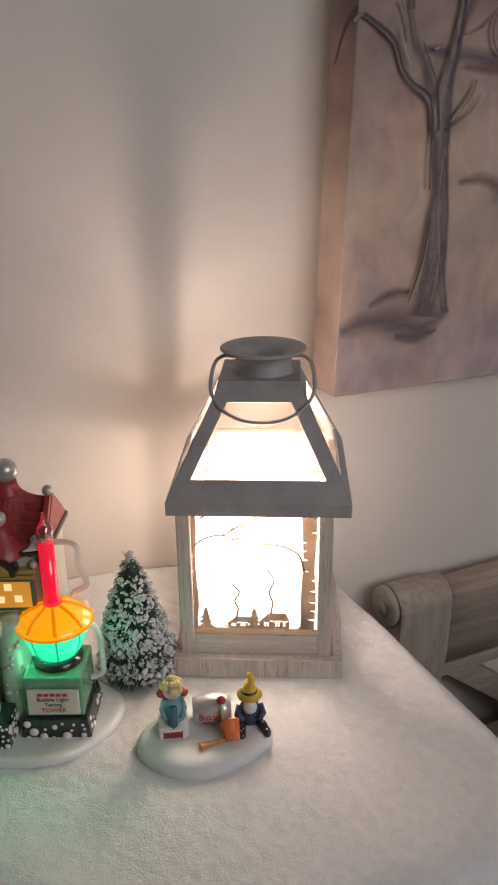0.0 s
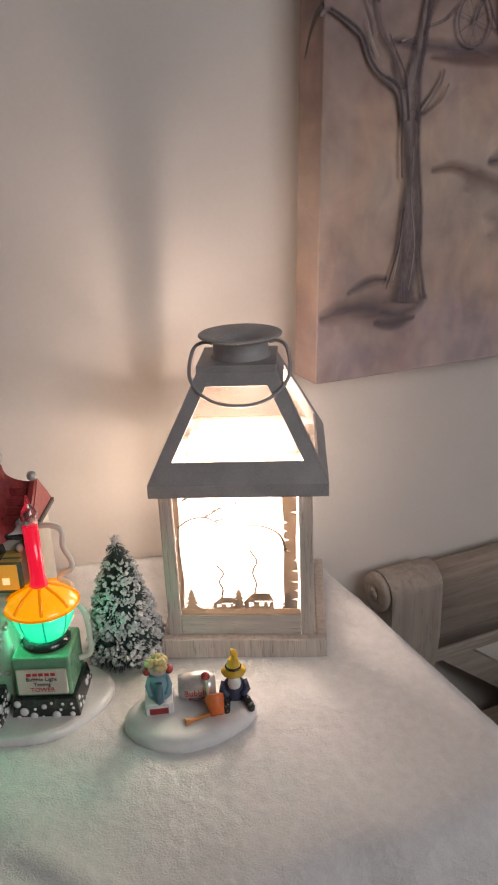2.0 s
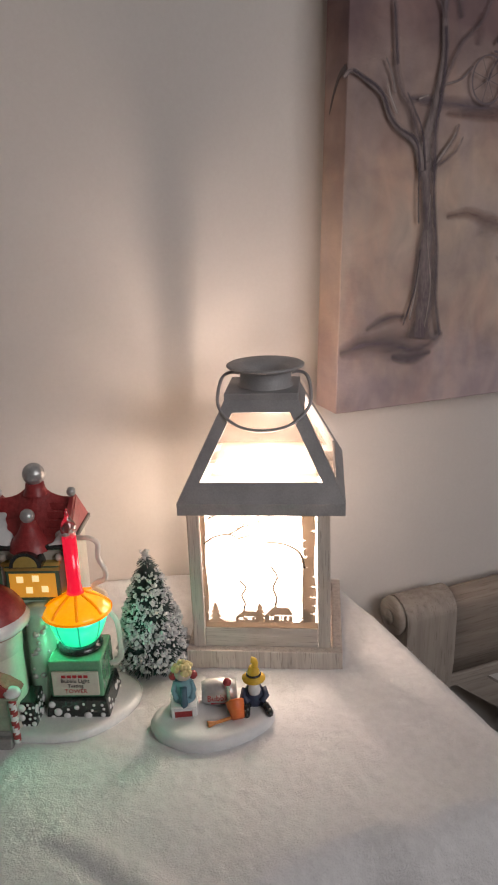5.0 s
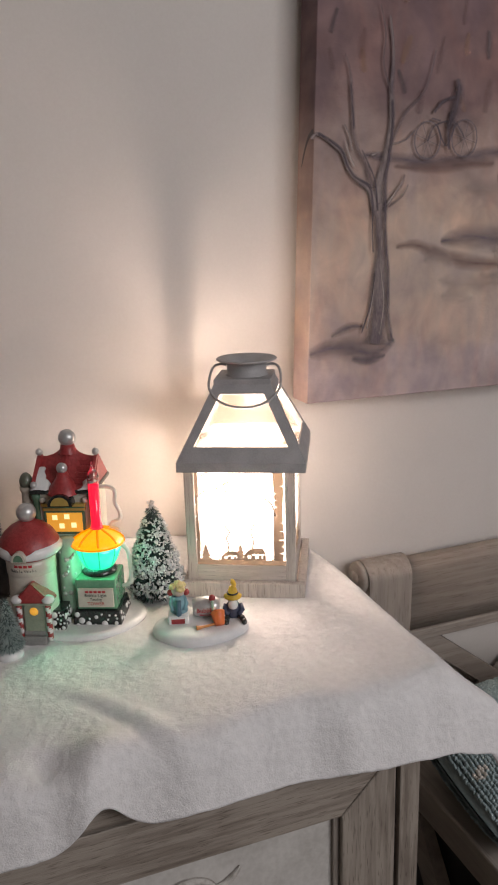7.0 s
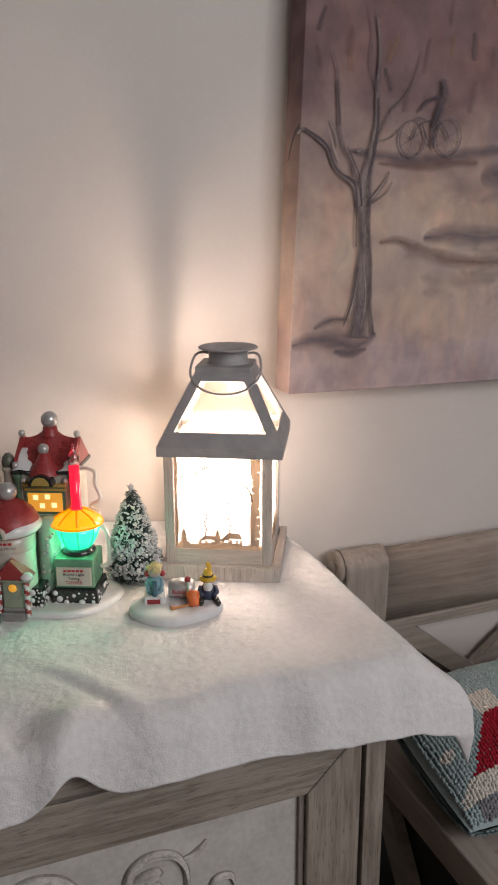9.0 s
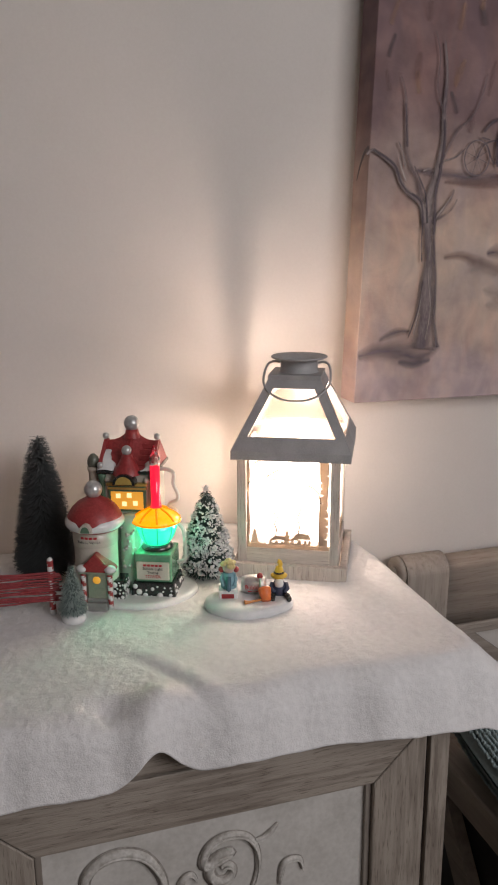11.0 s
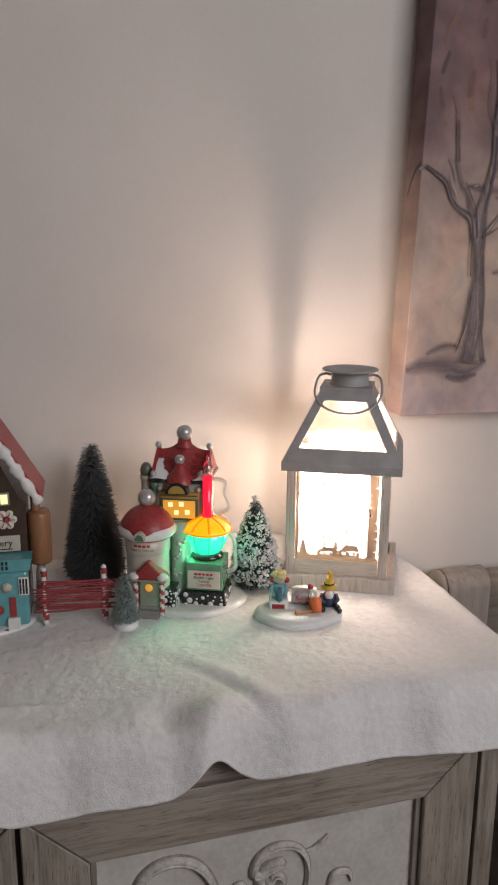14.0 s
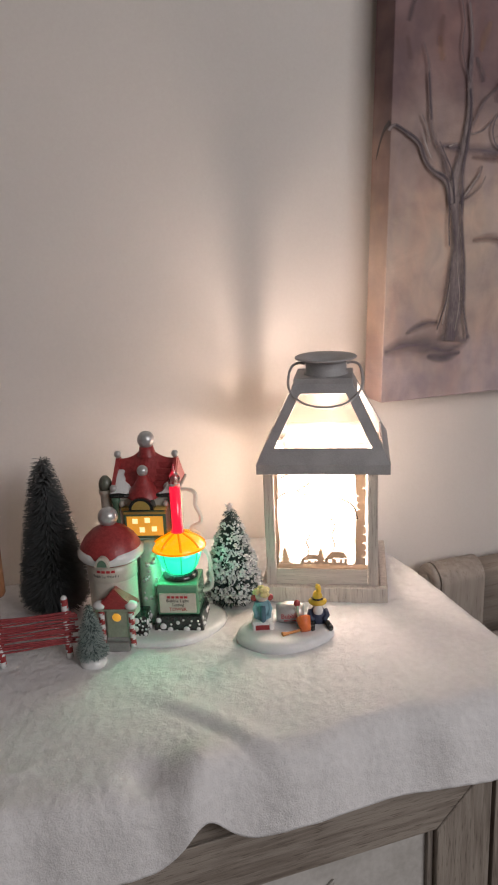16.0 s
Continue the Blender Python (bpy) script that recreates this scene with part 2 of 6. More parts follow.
def ribbon(bm, pts, widths, y, depth=0.0004, mi=0):
    """A flat painted stroke in the xz plane, standing proud of y towards -y."""
    pts = [Vector((p[0], 0, p[1])) for p in pts]
    k = len(pts)
    L, R = [], []
    for i, p in enumerate(pts):
        d = (pts[min(i + 1, k - 1)] - pts[max(i - 1, 0)]).normalized()
        s = Vector((-d.z, 0, d.x)) * widths[i] / 2
        L.append((p + s))
        R.append((p - s))
    rows = []
    for a, b in zip(L, R):
        rows.append([bm.verts.new((a.x, y, a.z)), bm.verts.new((a.x, y - depth, a.z)), bm.verts.new((b.x, y - depth, b.z)), bm.verts.new((b.x, y, b.z))])
    for p, q in zip(rows, rows[1:]):
        for j in range(3):
            bm.faces.new((p[j], p[j + 1], q[j + 1], q[j])).material_index = mi
    bm.faces.new(rows[0][::-1]).material_index = mi
    bm.faces.new(rows[-1]).material_index = mi


def words(text, size, m, material, parent, name="lettering"):
    """Raised lettering in the built-in font, as a mesh. It lies in its xy plane."""
    c = bpy.data.curves.new(name, "FONT")
    c.body, c.size, c.extrude, c.align_x, c.align_y, c.resolution_u = text, size, size * 0.03, "CENTER", "CENTER", 2
    tmp = bpy.data.objects.new(name, c)
    scene.collection.objects.link(tmp)
    me = bpy.data.meshes.new_from_object(tmp.evaluated_get(bpy.context.evaluated_depsgraph_get()))
    bpy.data.objects.remove(tmp)
    me.materials.clear()
    me.materials.append(material)
    ob = new(name, me)
    ob.parent, ob.matrix_basis = parent, m
    return ob


# ---- the room ----
def plain(name, bm, mat):
    return tagged(part(name, bm, mat), kind="structure")


tagged(plain("floor", boxed(-2.6, 2.6, -1.6, 0.786, -0.05, 0.0), M_FLOOR), "dark stained wooden floor", "floor")
tagged(plain("ceiling", boxed(-2.6, 2.6, -1.7, 0.9, 2.5, 2.6), M_CEIL), "plain white painted ceiling", "ceiling")
tagged(plain("wall_north", boxed(-2.6, 2.6, 0.786, 0.9, 0.0, 2.5), M_WALL), "warm off-white painted plaster wall", "wall")
tagged(plain("wall_west", boxed(-2.7, -2.6, -1.6, 0.786, 0, 2.5), M_WALL), "warm off-white painted plaster wall", "wall")
tagged(plain("wall_east", boxed(2.6, 2.7, -1.6, 0.786, 0, 2.5), M_WALL), "warm off-white painted plaster wall", "wall")
# the wall behind the camera, with the window opening
bm = bmesh.new()
box(bm, -2.6, 0.20, -1.7, -1.6, 0, 2.5)
box(bm, 1.70, 2.6, -1.7, -1.6, 0, 2.5)
box(bm, 0.20, 1.70, -1.7, -1.6, 0, 1.35)
box(bm, 0.20, 1.70, -1.7, -1.6, 2.38, 2.5)
tagged(plain("wall_south", bm, M_WALL), "warm off-white painted plaster wall with a window", "wall")


# ---- cabinet ----
def cabinet():
    cab = thing("cabinet", pose(0, 0, 0), "limed oak sideboard cabinet with carved white door panels", "cabinet")
    XL, XR, YF, YB = -0.826, 0.321, 0.335, 0.760
    bm = bmesh.new()
    box(bm, XL, XR, YF + 0.012, YB, 0.06, 0.752, 0.002)
    part("body", bm, M_LIMED_V, cab)
    for gx in (0.2897, -0.2532, -0.7945):
        part("groove", boxed(gx - 0.006, gx + 0.006, YF + 0.0085, YF + 0.0125, 0.062, 0.748), M_GROOVE, cab, "dark gap between the doors")
    part("worktop", boxed(XL - 0.012, XR + 0.006, 0.316, YB + 0.006, 0.805, 0.834, 0.004), M_LIMED, cab)
    part("top_rail", boxed(XL - 0.002, XR + 0.002, 0.326, YB, 0.754, 0.803, 0.006), M_LIMED, cab, "moulded rail under the top")
    part("plinth", boxed(XL + 0.02, XR - 0.02, 0.36, YB - 0.02, 0.0, 0.058, 0.003), M_GROOVE, cab)
    for x0, x1 in ((0.2945, XR), (XL, -0.7975)):
        part("end_post", boxed(x0, x1, YF, YF + 0.011, 0.06, 0.750, 0.0015), M_LIMED_V, cab)
    for x0, x1, s in ((-0.2505, 0.2850, 1), (-0.7915, -0.2560, -1)):
        door = part("door", boxed(x0 + 0.062, x1 - 0.062, YF + 0.007, YF + 0.0115, 0.14, 0.69), M_PANEL, cab, "white chalk-painted door panel")
        w, z0, z1, g = 0.069, 0.075, 0.750, 0.0012
        rails = {
            "rail": [[(x0 + g, z1), (x1 - g, z1), (x1 - w - g, z1 - w), (x0 + w + g, z1 - w)], [(x0 + g, z0), (x0 + w + g, z0 + w), (x1 - w - g, z0 + w), (x1 - g, z0)]],
            "stile": [[(x0, z0 + g), (x0, z1 - g), (x0 + w, z1 - w - g), (x0 + w, z0 + w + g)], [(x1, z0 + g), (x1 - w, z0 + w + g), (x1 - w, z1 - w - g), (x1, z1 - g)]],
        }
        for nm, outs in rails.items():
            for o in outs:
                bm = prismed(o, YF - 0.006, YF + 0.010)
                bmesh.ops.bevel(bm, geom=list(bm.edges), offset=0.0012, segments=1, affect="EDGES")
                part(nm, bm, M_LIMED if nm == "rail" else M_LIMED_V, door, "limed oak with a mitred corner")
        # inner bead round the panel
        for a, b in (((x0 + w + 0.004), z1 - w), ((x1 - w - 0.004), z1 - w)):
            part("bead", boxed(a - 0.0035, a + 0.0035, YF + 0.001, YF + 0.0068, 0.145, b - 0.001, 0.001), M_BEAD, door, "taupe glazed bead")
        cx = (x0 + x1) / 2
        # carved scrolls, the same on both doors
        def scroll(pts, wd):
            p = smooth_path([(cx - 0.018 + a, YF + 0.006, b) for a, b in pts], 10)
            k = len(p)
            bm = bmesh.new()
            r = [wd * (0.45 + 0.75 * math.sin(math.pi * min(1, (i + 2) / k))) for i in range(k)]
            # wide flat outline: shade along the relief's edge, put into the colour
            tube(bm, p, [v * 1.35 for v in r], 8, mi=1)
            bmesh.ops.scale(bm, vec=(1, 0.30, 1), space=Matrix.Translation((0, -(YF + 0.006), 0)), verts=bm.verts)
            tube(bm, [v + Vector((0, -wd * 0.3, wd * 0.25)) for v in p], [v * 0.85 for v in r], 8)
            tube(bm, [v + Vector((0, -wd * 0.9, -wd * 0.45)) for v in p], [v * 0.36 for v in r], 6)
            part("carved_scroll", bm, [M_CARVE, M_SCROLL_SHADE], door, "carved plaster scroll", smooth=True)
        sp = [(0.035 + 0.022 * (1 - i / 15) * math.cos(1.2 + i * 0.62) - 0.004, 0.599 + 0.024 * (1 - i / 15) * math.sin(1.2 + i * 0.62)) for i in range(13)][::-1]
        scroll(sp + [(0.008, 0.611), (0.012, 0.633), (0.032, 0.645), (0.057, 0.640), (0.071, 0.618), (0.072, 0.588), (0.06, 0.550)], 0.0052)
        scroll([(0.070, 0.630), (0.080, 0.631), (0.090, 0.638), (0.097, 0.647)], 0.0032)
        scroll([(-0.118, 0.598), (-0.128, 0.603), (-0.128, 0.630), (-0.112, 0.648), (-0.088, 0.653), (-0.062, 0.642), (-0.044, 0.612), (-0.037, 0.575), (-0.02, 0.54)], 0.0055)
        scroll([(-0.022, 0.560), (-0.022, 0.592), (-0.010, 0.604), (-0.002, 0.594)], 0.0034)
        scroll([(0.10, 0.56), (0.106, 0.588), (0.124, 0.590), (0.13, 0.574)], 0.0036)
        scroll([(0.005, 0.50), (0.012, 0.53), (0.035, 0.54), (0.06, 0.52), (0.064, 0.48), (0.04, 0.44), (0.0, 0.42)], 0.005)
        scroll([(-0.02, 0.50), (-0.03, 0.53), (-0.055, 0.54), (-0.08, 0.52), (-0.084, 0.48), (-0.06, 0.44), (0.0, 0.40)], 0.005)
    return cab


cabinet()


# ---- snow blanket ----
def hem(x):
    """Height at which the blanket ends on the front."""
    z = 0.777 + 0.002 * math.sin(x * 13) + 0.0015 * math.sin(x * 37 + 1) - 0.014 * max(0.0, min(1.0, (x - 0.16) / 0.14))
    z += 0.040 * math.exp(-((x + 0.056) / 0.030) ** 2) + 0.014 * math.exp(-((x + 0.285) / 0.022) ** 2)
    z += 0.03 * math.exp(-((x + 0.55) / 0.03) ** 2)
    return z


def blanket():
    EX, EY, ZT, R, BEND = 0.330, 0.332, 0.851, 0.038, math.radians(77)
    NX, NY = 430, 240
    rnd = random.Random(31)

    def place(s, d, over):
        ey = EY + 0.009 * noise.noise((s * 9, 0.3, 9.1)) + 0.004 * noise.noise((s * 27, 0.3, 4.1))
        b = max(0.0, ey - d)
        xs, y = min(s, EX), max(d, ey)
        n1 = noise.noise((s * 5, d * 5, 3.1))
        n2 = noise.noise((s * 19, d * 19, 7.7))
        n3 = noise.noise((s * 75, d * 75, 1.7))
        n4 = noise.noise((s * 210, d * 210, 5.7))
        bumpz = 0.0036 * n1 + 0.0013 * n2 + 0.0008 * n3 + 0.0006 * n4
        # the long crease, with a furrow on the side away from the lantern
        ax, ay = s + 0.066, d - 0.430
        along = (ax * 0.52 - ay * 0.854) / 0.164
        off = ax * 0.854 + ay * 0.52 - 0.006 * math.sin(3.1 * along)
        fade = math.exp(-((along - 0.55) / 0.50) ** 4)
        crease = (0.0040 * math.exp(-((off - 0.012) / 0.014) ** 2) - 0.0026 * math.exp(-((off + 0.004) / 0.008) ** 2)) * fade
        crease -= 0.010 * math.exp(-(((s + 0.099) / 0.019) ** 2 + ((d - 0.322) / 0.018) ** 2))
        crease += 0.013 * math.exp(-(((s + 0.045) / 0.024) ** 2 + ((d - 0.310) / 0.030) ** 2))
        crease += 0.008 * math.exp(-(((s + 0.275) / 0.022) ** 2 + ((d - 0.320) / 0.035) ** 2))
        crease += 0.004 * math.exp(-((d - 0.372 + 0.10 * (s + 0.25)) / 0.008) ** 2) * math.exp(-((s + 0.26) / 0.05) ** 2)
        crease += 0.003 * math.exp(-((d - 0.315 + 0.25 * (s + 0.20)) / 0.010) ** 2) * math.exp(-((s + 0.19) / 0.05) ** 2)
        lip = 0.026 * math.exp(-((0.782 - d) / 0.016) ** 2) * (0.55 + 0.45 * math.sin(s * 14 + 1.0)) * min(1, max(0, (0.31 - s) / 0.05))
        x, z = xs, ZT + bumpz + crease + lip
        def roll_off(q, bend, R=R):
            """Out and down along a sheet that rolls over an edge, then falls straight."""
            if q < R * bend:
                return R * math.sin(q / R), R * (1 - math.cos(q / R))
            rest = q - R * bend
            return R * math.sin(bend) + rest * math.cos(bend), R * (1 - math.cos(bend)) + rest * math.sin(bend)
        if b > 0:
            h, dz = roll_off(b, BEND)
            h += (0.004 * n1 + 0.0012 * n2) * min(1, b / 0.05) + 0.0005 * n4
            h += (0.020 * math.exp(-((s + 0.064) / 0.026) ** 2) + 0.012 * math.exp(-((s + 0.300) / 0.030) ** 2) + 0.003 * math.sin(s * 38)) * min(1, b / 0.035)
            y -= h
            z -= dz
        if over > 0:
            h, dz = roll_off(over, math.radians(48 - 36 * min(1, b / 0.085)), 0.028)
            x += h + 0.003 * n1
            z -= dz
        return Vector((x, y, z))

    bm = bmesh.new()
    grid = []
    for j in range(NY + 1):
        row = []
        for i in range(NX + 1):
            u = i / NX
            s = -0.90 + u / 0.18 * 0.50 if u < 0.18 else -0.40 + (u - 0.18) / 0.82 * (EX + 0.078 + 0.40)
            xs = min(s, EX)
            drop = (ZT - hem(xs) - R * (1 - math.cos(BEND))) / math.sin(BEND) + R * BEND
            d = 0.782 - j / NY * (0.782 - EY + drop)
            row.append(bm.verts.new(place(s, d, max(0.0, s - EX))))
        grid.append(row)
    for a, b in zip(grid, grid[1:]):
        for i in range(NX):
            bm.faces.new((a[i], b[i], b[i + 1], a[i + 1]))
    # the corner's last fold hangs straight down
    edge = grid[NY][NX - 13:]
    tip = edge[-1].co.copy()
    for k in range(1, 6):
        row = []
        for i, v0 in enumerate(grid[NY][NX - 13:]):
            g = i / 13
            q = v0.co.lerp(tip, 0.85 * k / 5)
            row.append(bm.verts.new((q.x - 0.002 * k * (1 - g), q.y + 0.0015 * k, q.z - 0.0095 * k * (0.35 + 0.65 * g))))
        for i in range(13):
            bm.faces.new((edge[i], row[i], row[i + 1], edge[i + 1]))
        edge = row
    bm.normal_update()
    # loose fibres standing off the felt
    fib = []
    for k in range(46000):
        row = grid[int(rnd.random() ** 0.7 * (NY - 1))]
        v = row[int(NX * (0.16 + 0.84 * rnd.random()))]
        a = rnd.uniform(0, 6.283)
        t = Vector((math.cos(a), math.sin(a), rnd.uniform(-0.15, 0.35)))
        t = (t - v.normal * t.dot(v.normal) * 0.75).normalized()
        w = v.normal.cross(t) * 0.00011
        o = v.co + Vector((rnd.uniform(-1, 1), rnd.uniform(-1, 1), 0)) * 0.0012
        ln = rnd.uniform(0.0012, 0.0034)
        up = v.normal * (-1 if v.normal.z < -0.2 else 1)
        fib.append((o - w, o + w, o + t * ln + up * ln * 0.35))
    ob = part("snow_blanket", bm, M_FELT, smooth=True)
    md = ob.modifiers.new("thick", "SOLIDIFY")
    md.thickness, md.offset = 0.005, -1
    me = bpy.data.meshes.new("felt_fuzz")
    me.from_pydata([p for f in fib for p in f], [], [(3 * k, 3 * k + 1, 3 * k + 2) for k in range(len(fib))])
    me.materials.append(M_FELT)
    fz = new("felt_fuzz", me)
    fz.parent = ob
    tagged(fz, "loose white felt fibres", kind="stuff")
    return tagged(ob, "fuzzy white felt snow blanket draped over the cabinet", "blanket")


blanket()


# ---- lantern ----
def lantern():
    lan = thing("lantern", LANTERN, "whitewashed candle lantern with frosted winter panes, lit", "lantern")
    # tray base with a raised rim
    H, c = 0.081, -0.004
    base = part("base", boxed(c - H, c + H, -H + 0.003, H + 0.003, 0.0, 0.012, 0.001), M_LANT, lan, "whitewashed wooden tray")
    for x0, x1, y0, y1, mt in ((c - H, c + H, -H, -H + 0.010, M_LANT_V), (c - H, c + H, H - 0.010, H, M_LANT_V), (c - H, c - H + 0.010, -H + 0.0105, H - 0.0105, M_LANT_V), (c + H - 0.010, c + H, -H + 0.0105, H - 0.0105, M_LANT_V)):
        part("rim", boxed(x0, x1, y0, y1, 0.001 if y1 - y0 < 0.02 else 0.0012, 0.0225, 0.0012), mt, base)
    # body of four framed panes
    B, zb, zt = 0.0652, 0.013, 0.180
    cb = -0.0065
    for a, b in ((-1, -1), (1, -1), (-1, 1), (1, 1)):
        part("post", boxed(cb + a * B - 0.0065, cb + a * B + 0.0065, b * B - 0.0065, b * B + 0.0065, zb, zt, 0.0012), M_LANT_V, lan)
    for k in range(4):
        # all but the front pane take the darkened copy, which dims the wall
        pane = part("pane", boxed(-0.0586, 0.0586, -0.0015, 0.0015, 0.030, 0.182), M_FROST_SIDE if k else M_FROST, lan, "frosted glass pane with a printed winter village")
        pane.matrix_basis = pose(cb, 0, 0, 0, 0, 90 * k) @ pose(0, -0.0675, 0)
        part("rail", boxed(-0.0586, 0.0586, -0.0040, -0.0016, zb + 0.001, 0.0438, 0.0006), M_LANT, pane, "whitewashed wood")
        bm = bmesh.new()
        y = -0.0016
        prism(bm, [(-0.0585, 0.0425), (0.0585, 0.0425), (0.0585, 0.0500), (-0.0585, 0.0500)], y - 0.0003, y)
        # birch trunks, with bare notches where the bark is marked
        rb = random.Random(17)
        for xa, xb, step in ((0.0435, 0.0562, 0.0105), (-0.0585, -0.0540, 0.017)):
            notches = [(z_ + rb.uniform(-0.002, 0.002), rb.choice((0, 1)), rb.uniform(0.25, 0.5)) for z_ in [0.060 + step * q for q in range(int(0.115 / step))]]
            zr = 0.0502
            while zr < 0.1795:
                x_l, x_r = xa + 0.0016 * math.sin(zr * 60) * (xa > 0) * 0.5, xb + 0.0008 * math.sin(zr * 85 + 1)
                for zn, sd_, fr_ in notches:
                    g_ = 1 - abs(zr - zn) / 0.0011
                    if g_ > 0:
                        if sd_:
                            x_r -= (x_r - x_l) * fr_ * g_
                        else:
                            x_l += (x_r - x_l) * fr_ * g_
                prism(bm, [(x_l, zr), (x_r, zr), (x_r, zr + 0.0005), (x_l, zr + 0.0005)], y - 0.0003, y)
                zr += 0.0005
        # branches
        ln = bmesh.new()
        ribbon(ln, [(p.x, p.z) for p in smooth_path([(0.0455, 0, 0.112), (0.041, 0, 0.129), (0.026, 0, 0.1385), (0.008, 0, 0.1405)], 6)], [0.0026 - 0.00007 * i for i in range(19)], y, 0.0003)
        for pts in ([(-0.056, 0.138), (-0.045, 0.146), (-0.03, 0.149), (-0.018, 0.143), (-0.008, 0.135)], [(-0.03, 0.149), (-0.018, 0.156), (-0.012, 0.164)], [(-0.022, 0.155), (-0.014, 0.158), (-0.005, 0.160)], [(-0.02, 0.145), (-0.012, 0.147), (-0.004, 0.150)], [(-0.05, 0.166), (-0.038, 0.172), (-0.022, 0.177)], [(-0.008, 0.178), (0.004, 0.172), (0.016, 0.166)], [(0.001, 0.174), (0.0, 0.166), (0.001, 0.160)]):
            p = [(q.x, q.z) for q in smooth_path([(a, 0, b) for a, b in pts], 5)]
            ribbon(ln, p, [0.0020 * (1 - 0.60 * i / len(p)) for i in range(len(p))], y, 0.0003)
        # houses with bare windows and gable line, and their smoke
        for x0, x1, hgt in ((-0.0265, -0.002, 0.0125), (0.004, 0.0325, 0.017)):
            wn, zr = (x1 - x0), 0.0501
            while zr < 0.0501 + hgt:
                q = (zr - 0.0501) / hgt
                xa, xb = x0 + max(0, q - 0.45) * 0.016, x1 - max(0, q - 0.55) * 0.009
                bare = []
                if 0.14 < q < 0.40:
                    bare = [(x0 + wn * f_, x0 + wn * f_ + 0.0017) for f_ in (0.16, 0.25, 0.52, 0.61, 0.80)]
                if 0.44 < q < 0.49:
                    bare = [(x0 + wn * 0.36, xb)]
                xs_ = xa
                for p_, q_ in bare + [(xb, xb)]:
                    if p_ - xs_ > 0.0002:
                        prism(bm, [(xs_, zr), (p_, zr), (p_, zr + 0.0005), (xs_, zr + 0.0005)], y - 0.0003, y)
                    xs_ = q_
                zr += 0.0005
            xm, z0 = (x0 + x1) / 2 - 0.003, 0.0502 + hgt
            prism(bm, [(xm - 0.0012, z0), (xm + 0.0012, z0), (xm + 0.0012, z0 + 0.003), (xm - 0.0012, z0 + 0.003)], y - 0.0003, y)
            sm = [(xm + 0.0022 * math.sin(i * 0.55) * (0.4 + i / 20), z0 + 0.003 + i * hgt * 0.13) for i in range(21)]
            ribbon(ln, sm, [0.0017] * 21, y, 0.0003)
        # small firs and the fence
        for x, s in ((-0.047, 1.0), (-0.001, 1.0), (0.0465, 0.8)):
            for t in range(4):
                zz = 0.0502 + s * t * 0.0052
                ww = s * (0.009 - 0.0019 * t)
                prism(bm, [(x - ww, zz), (x + ww, zz), (x + ww * 0.2, zz + s * 0.0062), (x - ww * 0.2, zz + s * 0.0062)], y - 0.0004 - 0.00002 * t, y)
        for i in range(7):
            x = -0.040 + i * 0.002
            prism(bm, [(x, 0.0501), (x + 0.0011, 0.0501), (x + 0.0011, 0.0535), (x, 0.0535)], y - 0.0003, y)
        tagged(part("printed_linework", ln, M_PRINT_LINE, pane, "brown printed branches and chimney smoke"), kind="stuff")
        part("printed_scene", bm, M_PRINT, pane, "tan printed birches, cottages and firs")
    # roof
    E, z0, z1, P, z2 = 0.0825, 0.1745, 0.1875, 0.036, 0.281
    roof = part("eave", boxed(-E, E, -E, -E + 0.0025, z0, z1, 0.0006), M_ZINC, lan, "aged zinc eave band")
    roof.location.x = -0.0025
    for k in (1, 2, 3):
        bm = boxed(-E + (0.0026 if k % 2 else 0), E - (0.0026 if k % 2 else 0), -E, -E + 0.0025, z0, z1, 0.0006)
        part("eave_band", bm, M_ZINC, roof).matrix_basis = pose(0, 0, 0, 0, 0, 90 * k)

    def sl(z, off=0.0):
        return -(E + (P - E) * (z - z1) / (z2 - z1)) + off
    for k in range(4):
        bm = bmesh.new()
        th = 0.0022

        def plate(c4):
            lo = [bm.verts.new((x, sl(z), z)) for x, z in c4]
            hi = [bm.verts.new((x, sl(z) + th, z - th * 0.45)) for x, z in c4]
            fs = [bm.faces.new(lo), bm.faces.new(hi[::-1])] + [bm.faces.new((lo[i], hi[i], hi[(i + 1) % 4], lo[(i + 1) % 4])) for i in range(4)]
            bmesh.ops.recalc_face_normals(bm, faces=fs)
        zb2, zt2, wb, wt = (0.206, 0.268, 0.0600, 0.0285) if k < 2 else (0.200, 0.270, 0.0610, 0.0270)
        plate([(-E + 0.001, z1), (E - 0.001, z1), (wb, zb2), (-wb, zb2)])
        plate([(-wt, zt2), (wt, zt2), (P, z2), (-P, z2)])
        for s in (-1, 1):
            plate([(s * (E - 0.001), z1), (s * wb, zb2), (s * wt, zt2), (s * P, z2)])
        frame_ = part("roof_frame", bm, M_ZINC, roof)
        frame_.matrix_basis = pose(0, 0, 0, 0, 0, 90 * k)
        bm = bmesh.new()
        vs = [bm.verts.new((x, sl(z, 0.0030), z)) for x, z in ((-wb - 0.004, zb2 - 0.004), (wb + 0.004, zb2 - 0.004), (wt + 0.003, zt2 + 0.004), (-wt - 0.003, zt2 + 0.004))]
        bm.faces.new(vs)
        bmesh.ops.solidify(bm, geom=list(bm.faces), thickness=0.0012)
        gl = part("roof_pane", bm, M_PANE, lan, "clear glass")
        gl.matrix_basis = pose(-0.0025, 0, 0) @ pose(0, 0, 0, 0, 0, 90 * k)
    part("cap", boxed(-P - 0.0035, P - 0.0015, -P - 0.001, P + 0.001, z2 - 0.0025, z2 + 0.005, 0.0012), M_ZINC, lan)
